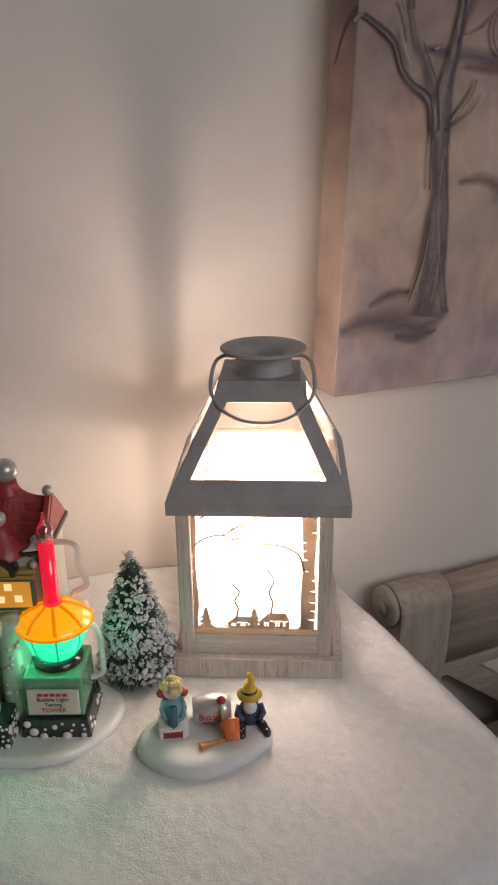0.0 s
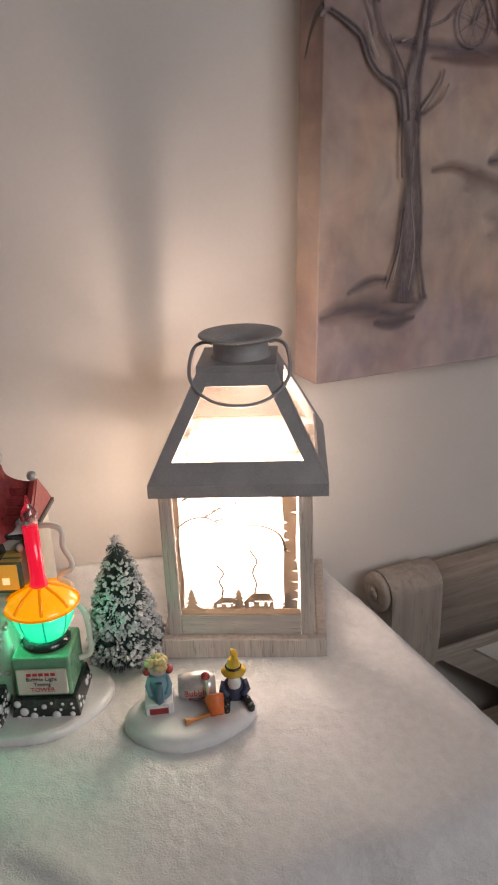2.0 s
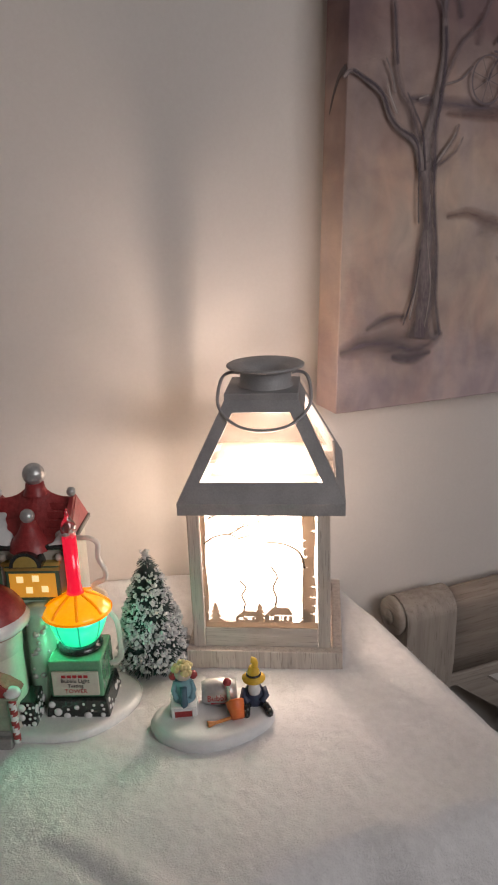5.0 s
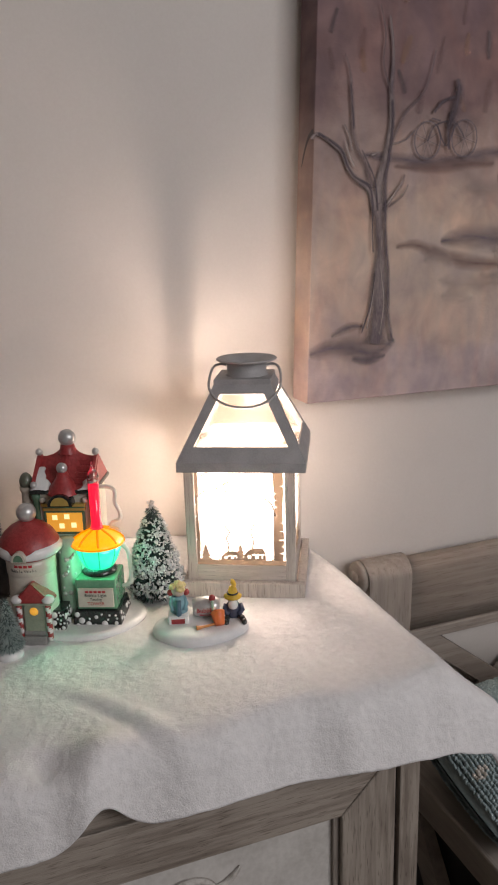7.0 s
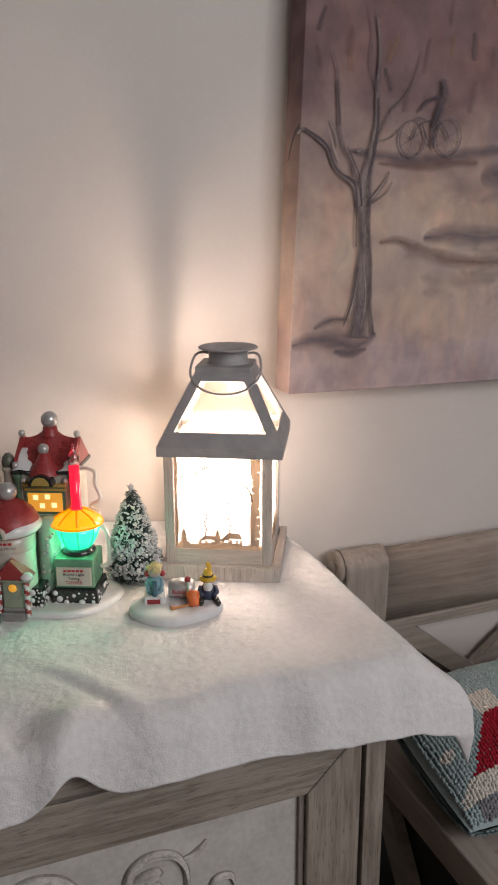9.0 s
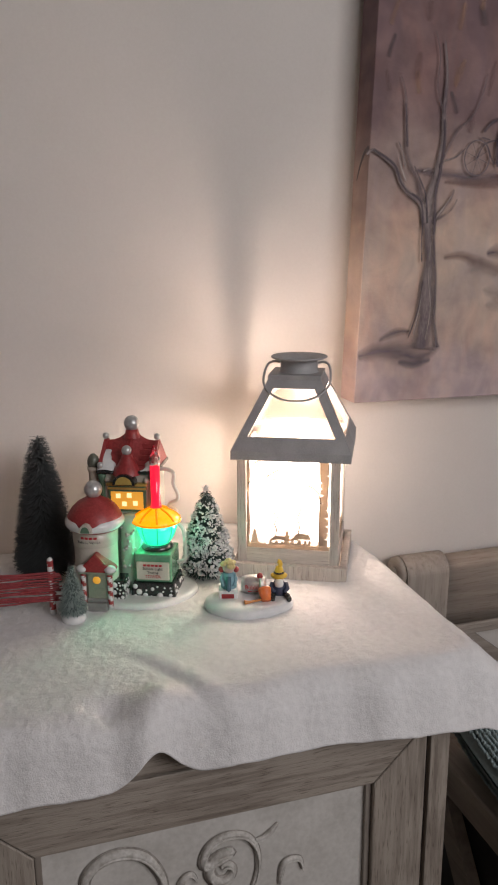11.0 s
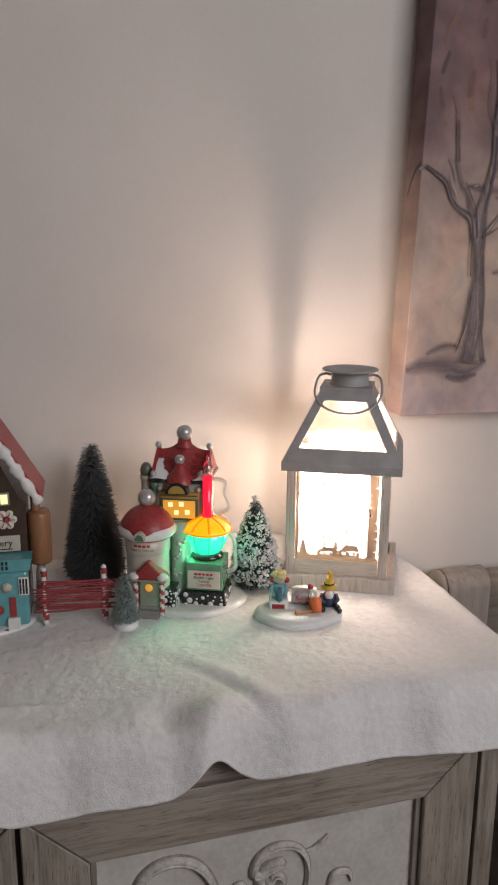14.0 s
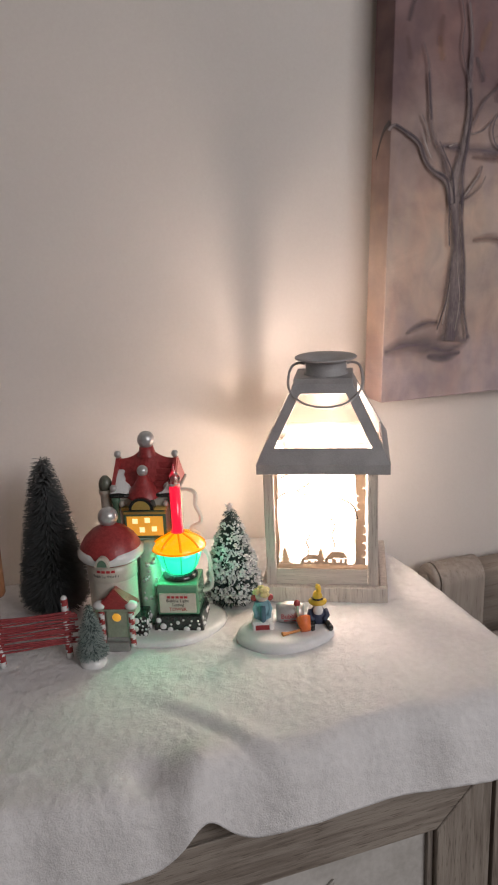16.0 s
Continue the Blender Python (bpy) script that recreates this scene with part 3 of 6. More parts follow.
    part("chimney", turned([(0.0285, 0.2862), (0.0285, 0.2875), (0.0265, 0.2885), (0.0262, 0.300), (0.0275, 0.303), (0.036, 0.3045), (0.0398, 0.3062), (0.0400, 0.3075), (0.0385, 0.3085), (0.030, 0.3070), (0.024, 0.3045), (0.019, 0.301), (0.0165, 0.295), (0.0, 0.2945)], 48), M_ZINC, lan, "flared zinc chimney with a round hole", smooth=True)
    hp = [(-0.027, 0, 0.2985), (-0.035, -0.002, 0.300), (-0.043, -0.010, 0.297), (-0.0465, -0.022, 0.286), (-0.0455, -0.036, 0.274), (-0.036, -0.047, 0.263), (-0.020, -0.0535, 0.2555), (0, -0.0555, 0.2530)]
    hp = hp + [(-x, y, z) for x, y, z in hp[-2::-1]]
    part("handle", tubed(smooth_path(hp, 7), 0.0017, 8), M_ZINC, lan, "dark wire bail handle", smooth=True)
    # glass dish that holds the light
    bm = bmesh.new()
    for k in range(4):
        m = pose(0, 0, 0, 0, 0, 90 * k)
        box(bm, -0.052, 0.052, -0.053, -0.0505, 0.176, 0.204, 0.001, m)
        box(bm, -0.054, 0.054, -0.0545, -0.0500, 0.2045, 0.2075, 0.0012, m)
    for rr, ry in ((0.036, 0.030), (0.030, 0.024), (0.014, 0.012)):
        tube(bm, [(rr * math.cos(a * 0.2618), ry * math.sin(a * 0.2618), 0.1795) for a in range(24)], 0.0011, 6, closed=True)
    for a in range(12):
        ca, sa = math.cos(a * math.pi / 6), math.sin(a * math.pi / 6)
        tube(bm, [(0.016 * ca, 0.014 * sa, 0.1795), (0.029 * ca, 0.023 * sa, 0.1795)], 0.0008, 5)
    dish = part("glass_dish", bm, M_DISHGLASS, lan, "square pressed-glass dish with a raised medallion")
    part("dish_base", boxed(-0.0502, 0.0502, -0.0502, 0.0502, 0.1763, 0.1778, 0.0004), M_DISHBASE, dish, "flat glass floor of the dish")
    return lan


lantern()


# ---- painting ----
def painting():
    pt = thing("painting", pose(0, 0, 0), "large unframed canvas of a bare tree and a bicycle in autumn", "painting")
    X0, Z0, W, Ht, YF, YB = 0.3585, 1.064, 0.76, 1.0, 0.722, 0.775
    lean, slope = 0.039, -0.012

    def at(a, b):
        """From canvas metres (right, up) to the wall."""
        return X0 + a + lean * b, Z0 + b + slope * a

    # canvas paint: bands of autumn colour, blotched
    m, t, N, L, bs = nodes_of("painted_canvas")
    tc = N.new("ShaderNodeTexCoord")
    sp = N.new("ShaderNodeSeparateXYZ")
    L.new(tc.outputs["Object"], sp.inputs[0])
    mp = N.new("ShaderNodeMapping")
    mp.inputs["Scale"].default_value = (1.0, 1.0, 1.9)
    L.new(tc.outputs["Object"], mp.inputs[0])
    n1 = N.new("ShaderNodeTexNoise")
    n1.inputs["Scale"].default_value, n1.inputs["Detail"].default_value, n1.inputs["Distortion"].default_value = 7.5, 7, 0.5
    L.new(mp.outputs[0], n1.inputs[0])
    ad = N.new("ShaderNodeMath")
    ad.operation = "MULTIPLY_ADD"
    ad.inputs[1].default_value = 0.16
    L.new(n1.outputs[0], ad.inputs[0])
    L.new(sp.outputs[2], ad.inputs[2])
    mr = N.new("ShaderNodeMapRange")
    mr.inputs[1].default_value, mr.inputs[2].default_value = 1.13, 1.78
    L.new(ad.outputs[0], mr.inputs[0])
    cr = N.new("ShaderNodeValToRGB")
    e = cr.color_ramp.elements
    stops = ((0.0, (0.54, 0.450, 0.445)), (0.09, (0.50, 0.425, 0.430)), (0.17, (0.58, 0.475, 0.420)), (0.34, (0.60, 0.500, 0.430)), (0.46, (0.54, 0.430, 0.370)), (0.52, (0.44, 0.345, 0.318)), (0.60, (0.40, 0.310, 0.285)), (0.70, (0.27, 0.185, 0.185)), (0.85, (0.23, 0.152, 0.156)), (1.0, (0.22, 0.150, 0.158)))
    e[0].position, e[0].color = stops[0][0], (*stops[0][1], 1)
    e[1].position, e[1].color = stops[-1][0], (*stops[-1][1], 1)
    for p, c in stops[1:-1]:
        k = e.new(p)
        k.color = (*c, 1)
    L.new(mr.outputs[0], cr.inputs[0])
    n2 = N.new("ShaderNodeTexNoise")
    n2.inputs["Scale"].default_value, n2.inputs["Detail"].default_value, n2.inputs["Distortion"].default_value = 16, 6, 0.35
    L.new(tc.outputs["Object"], n2.inputs[0])
    cr2 = N.new("ShaderNodeValToRGB")
    cr2.color_ramp.elements[0].position, cr2.color_ramp.elements[1].position = 0.3, 0.7
    cr2.color_ramp.elements[0].color, cr2.color_ramp.elements[1].color = (0.60, 0.57, 0.60, 1), (1.18, 1.13, 1.08, 1)
    L.new(n2.outputs[0], cr2.inputs[0])
    mul = N.new("ShaderNodeMix")
    mul.data_type, mul.blend_type = "RGBA", "MULTIPLY"
    mul.inputs[0].default_value = 0.75
    L.new(cr.outputs[0], mul.inputs[6])
    L.new(cr2.outputs[0], mul.inputs[7])
    n4 = N.new("ShaderNodeTexNoise")
    n4.inputs["Scale"].default_value, n4.inputs["Detail"].default_value, n4.inputs["Distortion"].default_value = 9, 8, 1.2
    mp4 = N.new("ShaderNodeMapping")
    mp4.inputs["Scale"].default_value, mp4.inputs["Location"].default_value = (1.5, 1.0, 0.7), (0.4, 0, 0.2)
    L.new(tc.outputs["Object"], mp4.inputs[0])
    L.new(mp4.outputs[0], n4.inputs[0])
    warm = N.new("ShaderNodeValToRGB")
    e = warm.color_ramp.elements
    e[0].position, e[0].color = 0.34, (0.93, 0.93, 0.97, 1)
    e[1].position, e[1].color = 0.70, (1.09, 0.97, 0.91, 1)
    e.new(0.5).color = (1.0, 0.98, 0.96, 1)
    L.new(n4.outputs[0], warm.inputs[0])
    mp5 = N.new("ShaderNodeMapping")
    mp5.inputs["Scale"].default_value, mp5.inputs["Rotation"].default_value = (30, 1, 16), (0, 0.9, 0)
    L.new(tc.outputs["Object"], mp5.inputs[0])
    n5 = N.new("ShaderNodeTexNoise")
    n5.inputs["Scale"].default_value, n5.inputs["Detail"].default_value, n5.inputs["Distortion"].default_value = 1.0, 5, 1.5
    L.new(mp5.outputs[0], n5.inputs[0])
    hair = N.new("ShaderNodeMapRange")
    hair.inputs[1].default_value, hair.inputs[2].default_value, hair.inputs[3].default_value, hair.inputs[4].default_value = 0.3, 0.7, 0.91, 1.07
    L.new(n5.outputs[0], hair.inputs[0])
    bristle = N.new("ShaderNodeMix")
    bristle.data_type, bristle.blend_type = "RGBA", "MULTIPLY"
    bristle.inputs[0].default_value = 1.0
    L.new(mul.outputs[2], bristle.inputs[6])
    L.new(hair.outputs[0], bristle.inputs[7])
    tint = N.new("ShaderNodeMix")
    tint.data_type, tint.blend_type = "RGBA", "MULTIPLY"
    tint.inputs[0].default_value = 1.0
    L.new(bristle.outputs[2], tint.inputs[6])
    L.new(warm.outputs[0], tint.inputs[7])
    L.new(tint.outputs[2], bs.inputs["Base Color"])
    bs.inputs["Roughness"].default_value = 0.7
    bs.inputs["Specular IOR Level"].default_value = 0.25
    n3 = N.new("ShaderNodeTexNoise")
    n3.inputs["Scale"].default_value, n3.inputs["Detail"].default_value = 130, 4
    L.new(mp.outputs[0], n3.inputs[0])
    bp = N.new("ShaderNodeBump")
    bp.inputs["Strength"].default_value, bp.inputs["Distance"].default_value = 0.35, 0.001
    L.new(n3.outputs[0], bp.inputs["Height"])
    L.new(bp.outputs[0], bs.inputs["Normal"])

    bm = prismed([at(0, 0), at(W, 0), at(W, Ht), at(0, Ht)], YF, YB)
    bmesh.ops.bevel(bm, geom=list(bm.edges), offset=0.0010, segments=1, affect="EDGES")
    cv = part("canvas", bm, m, pt, "stretched canvas painted in browns and mauves")
    def brushed(name, c1, c2, lo=0.20, hi=0.75, run=(1, 1, 0.3)):
        """Oil paint whose stroke thins out raggedly towards its edges."""
        mm = surf(name, c1, c2, rough=0.85, scale=45, fine=420, stretch=run, bump=0.0, spec=0.15)
        nt = mm.node_tree
        at_ = nt.nodes.new("ShaderNodeAttribute")
        at_.attribute_name = "edge"
        nz = nt.nodes.new("ShaderNodeTexNoise")
        nz.inputs["Scale"].default_value, nz.inputs["Detail"].default_value = 110, 4
        c_ = nt.nodes.new("ShaderNodeTexCoord")
        mp_ = nt.nodes.new("ShaderNodeMapping")
        mp_.inputs["Scale"].default_value = run
        nt.links.new(c_.outputs["Object"], mp_.inputs[0])
        nt.links.new(mp_.outputs[0], nz.inputs[0])
        ma = nt.nodes.new("ShaderNodeMath")
        ma.operation = "MULTIPLY"
        nt.links.new(at_.outputs["Fac"], ma.inputs[0])
        ma2 = nt.nodes.new("ShaderNodeMath")
        ma2.operation = "ADD"
        ma2.inputs[1].default_value = 0.35
        nt.links.new(nz.outputs[0], ma2.inputs[0])
        nt.links.new(ma2.outputs[0], ma.inputs[1])
        rg = nt.nodes.new("ShaderNodeMapRange")
        rg.inputs[1].default_value, rg.inputs[2].default_value = lo, hi
        nt.links.new(ma.outputs[0], rg.inputs[0])
        nt.links.new(rg.outputs[0], nt.nodes["Principled BSDF"].inputs["Alpha"])
        return mm
    bark = brushed("painted_bark", (0.34, 0.28, 0.265), (0.14, 0.112, 0.128), 0.16, 0.75)
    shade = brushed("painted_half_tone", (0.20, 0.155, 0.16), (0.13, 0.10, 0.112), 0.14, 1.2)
    pale = brushed("painted_highlight", (0.47, 0.40, 0.37), (0.33, 0.275, 0.265), 0.2, 0.9)
    earth = brushed("painted_ground", (0.25, 0.20, 0.225), (0.16, 0.13, 0.155), 0.10, 1.3, (0.25, 1, 1))
    rust = brushed("painted_rust", (0.31, 0.195, 0.17), (0.22, 0.14, 0.13), 0.12, 1.4, (0.25, 1, 1))
    haze = brushed("painted_haze", (0.52, 0.43, 0.39), (0.42, 0.34, 0.31), 0.12, 2.6, (0.25, 1, 1))
    ochre = brushed("painted_ochre", (0.47, 0.27, 0.17), (0.36, 0.21, 0.15), 0.15, 2.0)
    leaf = brushed("painted_leaves", (0.27, 0.145, 0.125), (0.19, 0.125, 0.13), 0.15, 2.2)
    iron = brushed("painted_iron", (0.135, 0.108, 0.125), (0.085, 0.068, 0.082), 0.1, 0.9)
    seq = [0]

    def stroke(name, pts, w0, w1, mat, belly=0.0, parent=cv):
        p = smooth_path([(at(a, b)[0], 0, at(a, b)[1]) for a, b in pts], 8)
        k = len(p) - 1
        bm = bmesh.new()
        seq[0] += 1
        w = [(w0 + (w1 - w0) * i / k + belly * math.sin(math.pi * i / k)) * (1 + 0.22 * noise.noise((i * 0.17, seq[0] * 3.7, 0))) for i in range(k + 1)]
        lay = bm.verts.layers.float.new("edge")
        yy = YF - 0.0005 - 0.00004 * seq[0]
        prev = None
        for i_, p_ in enumerate(p):
            d_ = (p[min(i_ + 1, k)] - p[max(i_ - 1, 0)]).normalized()
            sd = Vector((-d_.z, 0, d_.x)) * w[i_] * 0.8
            row = []
            for c_ in (-1, -0.5, 0, 0.5, 1):
                vv = bm.verts.new((p_.x + sd.x * c_, yy, p_.z + sd.z * c_))
                vv[lay] = (1 - abs(c_)) * (0.35 if i_ in (0, k) else 1.0)
                row.append(vv)
            if prev:
                for c_ in range(4):
                    bm.faces.new((prev[c_], prev[c_ + 1], row[c_ + 1], row[c_]))
            prev = row
        return part(name, bm, mat, parent)

    # ground round the foot of the tree
    stroke("brush_stroke", [(0.001, 0.074), (0.04, 0.081), (0.079, 0.076), (0.111, 0.069), (0.146, 0.088)], 0.0118, 0.0064, earth, 0.0214)
    stroke("brush_stroke", [(0.036, 0.099), (0.067, 0.111), (0.09, 0.111)], 0.0044, 0.0064, earth, 0.0059)
    stroke("brush_stroke", [(0.073, 0.063), (0.102, 0.059), (0.131, 0.065)], 0.0044, 0.0048, earth, 0.0098)
    # far hedges and the track under the bicycle
    stroke("brush_stroke", [(0.139, 0.226), (0.17, 0.229), (0.2, 0.219), (0.246, 0.205), (0.295, 0.197), (0.367, 0.196)], 0.0064, 0.0171, rust, 0.0074)
    stroke("brush_stroke", [(0.216, 0.232), (0.262, 0.239), (0.319, 0.235), (0.362, 0.235)], 0.0079, 0.0256, earth, 0.0196)
    stroke("brush_stroke", [(0.215, 0.175), (0.278, 0.166), (0.363, 0.169)], 0.0079, 0.0119, haze, 0.0170)
    stroke("brush_stroke", [(0.078, 0.355), (0.133, 0.351), (0.185, 0.346), (0.236, 0.351), (0.296, 0.36), (0.344, 0.367)], 0.0064, 0.0137, earth, 0.0098)
    stroke("brush_stroke", [(0.128, 0.34), (0.185, 0.338), (0.244, 0.344), (0.305, 0.346)], 0.0048, 0.0085, rust, 0.0098)
    stroke("brush_stroke", [(0.311, 0.323), (0.348, 0.332)], 0.0079, 0.0290, earth, 0.0122)
    rl = random.Random(8)
    for k in range(96):
        a0, b0 = 0.03 + 0.05 * (k % 12) + rl.uniform(-0.022, 0.022), 0.47 + 0.062 * (k // 12) + rl.uniform(-0.025, 0.025)
        ln, sw = rl.uniform(0.025, 0.06), rl.uniform(-0.020, 0.020)
        stroke("brush_stroke", [(a0, b0), (a0 + sw * 0.6, b0 - ln * 0.5), (a0 + sw, b0 - ln)], 0.005, 0.008, (leaf, ochre, shade, leaf, ochre)[k % 5], rl.uniform(0.002, 0.010))
    for k in range(12):
        a0, b0 = rl.uniform(0.02, 0.62), rl.uniform(0.02, 0.36)
        ln = rl.uniform(0.04, 0.10)
        stroke("brush_stroke", [(a0, b0), (a0 + ln * 0.5, b0 + rl.uniform(-0.008, 0.008)), (a0 + ln, b0 + rl.uniform(-0.01, 0.01))], 0.006, 0.010, haze, 0.014)
    # trunk and limbs
    stroke("tree_trunk", [(0.110, 0.082), (0.113, 0.123), (0.111, 0.176), (0.111, 0.229), (0.104, 0.277), (0.101, 0.308)], 0.0380, 0.0190, bark, -0.0080)
    stroke("tree_limb", [(0.102, 0.287), (0.104, 0.319), (0.112, 0.35), (0.119, 0.394), (0.117, 0.441), (0.117, 0.49), (0.109, 0.538)], 0.0159, 0.0030, bark, 0.0012)
    stroke("tree_limb", [(0.099, 0.277), (0.088, 0.308), (0.065, 0.323), (0.052, 0.338), (0.042, 0.358), (0.026, 0.369), (0.004, 0.381), (-0.007, 0.374)], 0.0122, 0.0049, bark, -0.0012)
    stroke("tree_limb", [(0.093, 0.308), (0.08, 0.344), (0.068, 0.359), (0.058, 0.388), (0.056, 0.418), (0.051, 0.457), (0.042, 0.485)], 0.0098, 0.0030, shade, 0.0012)
    stroke("tree_limb", [(0.115, 0.358), (0.13, 0.392), (0.143, 0.415), (0.166, 0.436), (0.179, 0.465), (0.186, 0.498)], 0.0073, 0.0024, shade, 0.0000)
    stroke("tree_limb", [(0.119, 0.369), (0.143, 0.376), (0.159, 0.39)], 0.0037, 0.0018, bark, 0.0000)
    stroke("tree_limb", [(0.112, 0.277), (0.127, 0.298), (0.14, 0.313), (0.145, 0.329)], 0.0073, 0.0037, shade, 0.0000)
    stroke("tree_limb", [(0.119, 0.283), (0.142, 0.298), (0.152, 0.315)], 0.0055, 0.0024, shade, 0.0000)
    stroke("tree_limb", [(0.058, 0.359), (0.053, 0.378), (0.044, 0.395)], 0.0043, 0.0018, bark, 0.0000)
    stroke("tree_limb", [(0.117, 0.436), (0.102, 0.475), (0.103, 0.513), (0.093, 0.55)], 0.0043, 0.0018, shade, 0.0000)
    # lights and darks of the bark
    stroke("brush_stroke", [(0.115, 0.095), (0.12, 0.146), (0.112, 0.201), (0.112, 0.255)], 0.0043, 0.0024, pale, 0.0000)
    stroke("brush_stroke", [(0.093, 0.107), (0.1, 0.146), (0.103, 0.179)], 0.0037, 0.0018, pale, 0.0000)
    stroke("brush_stroke", [(0.115, 0.285), (0.128, 0.3), (0.142, 0.32)], 0.0049, 0.0024, pale, 0.0000)
    stroke("brush_stroke", [(0.062, 0.338), (0.052, 0.357), (0.046, 0.375)], 0.0043, 0.0024, pale, 0.0000)
    stroke("brush_stroke", [(0.088, 0.354), (0.102, 0.359)], 0.0037, 0.0024, pale, 0.0000)
    stroke("brush_stroke", [(0.138, 0.085), (0.128, 0.134), (0.125, 0.19), (0.117, 0.245), (0.115, 0.288), (0.113, 0.324), (0.117, 0.35), (0.121, 0.391), (0.118, 0.43)], 0.0049, 0.0043, iron, 0.0018)
    stroke("brush_stroke", [(0.098, 0.219), (0.095, 0.255), (0.094, 0.287), (0.087, 0.312), (0.065, 0.324), (0.052, 0.338), (0.042, 0.359), (0.026, 0.371), (0.003, 0.382)], 0.0030, 0.0037, iron, 0.0000)
    stroke("brush_stroke", [(0.084, 0.101), (0.098, 0.146), (0.103, 0.19)], 0.0024, 0.0018, iron, 0.0000)
    stroke("brush_stroke", [(0.103, 0.277), (0.096, 0.319), (0.083, 0.344), (0.073, 0.361)], 0.0024, 0.0024, iron, 0.0000)
    stroke("brush_stroke", [(0.059, 0.388), (0.055, 0.42), (0.051, 0.449)], 0.0037, 0.0018, iron, 0.0000)
    # side of the canvas: the limb runs on over the edge
    bm = bmesh.new()
    pth = [Vector((at(0, b)[0] - 0.0004, YF + d, at(0, b)[1])) for d, b in ((0.002, 0.385), (0.016, 0.378), (0.030, 0.360), (0.042, 0.335), (0.051, 0.312))]
    tube(bm, smooth_path(pth, 5), [0.004 - 0.00015 * i for i in range(21)], 6)
    bmesh.ops.scale(bm, vec=(0.15, 1, 1), space=Matrix.Translation((-at(0, 0.35)[0], 0, 0)), verts=bm.verts)
    part("brush_stroke", bm, surf("painted_edge_bark", (0.12, 0.09, 0.09), rough=0.5), cv)

    # bicycle, a plain dark shape over it
    tyre = brushed("painted_wheel", (0.20, 0.165, 0.18), (0.15, 0.125, 0.14), 0.1, 0.8)

    def ring(cx, cz, r):
        wheel = stroke("wheel", [(cx + r * math.cos(k * math.pi / 6), cz + 1.18 * r * math.sin(k * math.pi / 6)) for k in range(13)], 0.0020, 0.0024, tyre)
        wheel["label"] = "painted bicycle wheel"
        for k in range(4):
            a0 = k * math.pi / 4 + 0.3 + cx
            stroke("spoke", [(cx - r * math.cos(a0), cz - 1.18 * r * math.sin(a0)), (cx, cz), (cx + r * math.cos(a0), cz + 1.18 * r * math.sin(a0))], 0.0008, 0.0008, tyre, 0, wheel)
    ring(0.180, 0.376, 0.0220)
    ring(0.243, 0.380, 0.0220)
    for pts, w in (([(0.18, 0.376), (0.192, 0.397), (0.223, 0.402), (0.243, 0.38)], 0.0028), ([(0.194, 0.397), (0.212, 0.369), (0.225, 0.401)], 0.0028), ([(0.184, 0.406), (0.2, 0.403)], 0.0026)):
        stroke("bicycle_frame", pts, w, w, iron)
    stroke("plain_dark_shape", [(0.214, 0.393), (0.224, 0.419), (0.228, 0.443), (0.224, 0.461)], 0.0098, 0.0061, iron, 0.0085)
    stroke("plain_dark_shape", [(0.224, 0.437), (0.202, 0.429), (0.188, 0.414)], 0.0061, 0.0043, iron, 0.0000)
    stroke("plain_dark_shape", [(0.221, 0.417), (0.214, 0.393), (0.217, 0.363)], 0.0085, 0.0049, iron, 0.0000)
    return pt


painting()

# ---- the lit ceramic village house ----
C_SNOW = surf("glazed_snow", (0.80, 0.80, 0.79), (0.70, 0.71, 0.71), rough=0.22, scale=70, coat=0.5, bump=0.05)
C_RED = surf("glazed_red", (0.40, 0.05, 0.05), (0.27, 0.028, 0.03), rough=0.45, scale=260, coat=0.15, bump=0.5)
C_CREAM = surf("glazed_cream", (0.62, 0.58, 0.50), (0.54, 0.50, 0.43), rough=0.3, scale=80, coat=0.4, bump=0.05)
C_GREEN = surf("glazed_green", (0.11, 0.20, 0.13), (0.07, 0.14, 0.09), rough=0.25, scale=80, coat=0.5)
C_SAGE = surf("glazed_sage", (0.33, 0.37, 0.28), (0.25, 0.29, 0.22), rough=0.3, scale=80, coat=0.4)
# mint glaze; on the tower's lower wall it paints the bowl's teal light
C_MINT = surf("mint_glaze_and_teal_glow", (0.42, 0.62, 0.48), (0.36, 0.55, 0.42), rough=0.25, scale=80, coat=0.5)
C_LEAF = surf("glazed_leaf_green", (0.15, 0.36, 0.22), (0.11, 0.28, 0.17), rough=0.22, scale=80, coat=0.5)
C_BLACK = surf("glazed_black", (0.025, 0.03, 0.028), (0.014, 0.016, 0.016), rough=0.22, scale=80, coat=0.6)
C_SILVER = surf("silver_paint", (0.62, 0.62, 0.61), (0.5, 0.5, 0.5), rough=0.3, metal=0.5, scale=90)
C_GOLD = surf("mustard_paint", (0.50, 0.36, 0.10), (0.40, 0.28, 0.07), rough=0.35, scale=90)
C_GREY = surf("grey_paint", (0.32, 0.32, 0.30), (0.24, 0.24, 0.23), rough=0.4, scale=90)
C_WIN = surf("lit_window", (0.8, 0.42, 0.06), rough=0.4, glow=(1.0, 0.45, 0.05), strength=0.42, bump=0)
C_WIN2 = surf("lit_pane", (1, 0.9, 0.6), rough=0.4, glow=(1.0, 0.78, 0.36), strength=0.95, bump=0)
C_TEAL = surf("glowing_teal", (0.05, 0.6, 0.4), (0.04, 0.5, 0.34), rough=0.15, coat=1.0, glow=(0.01, 0.70, 0.32), strength=1.8, scale=60, bump=0)
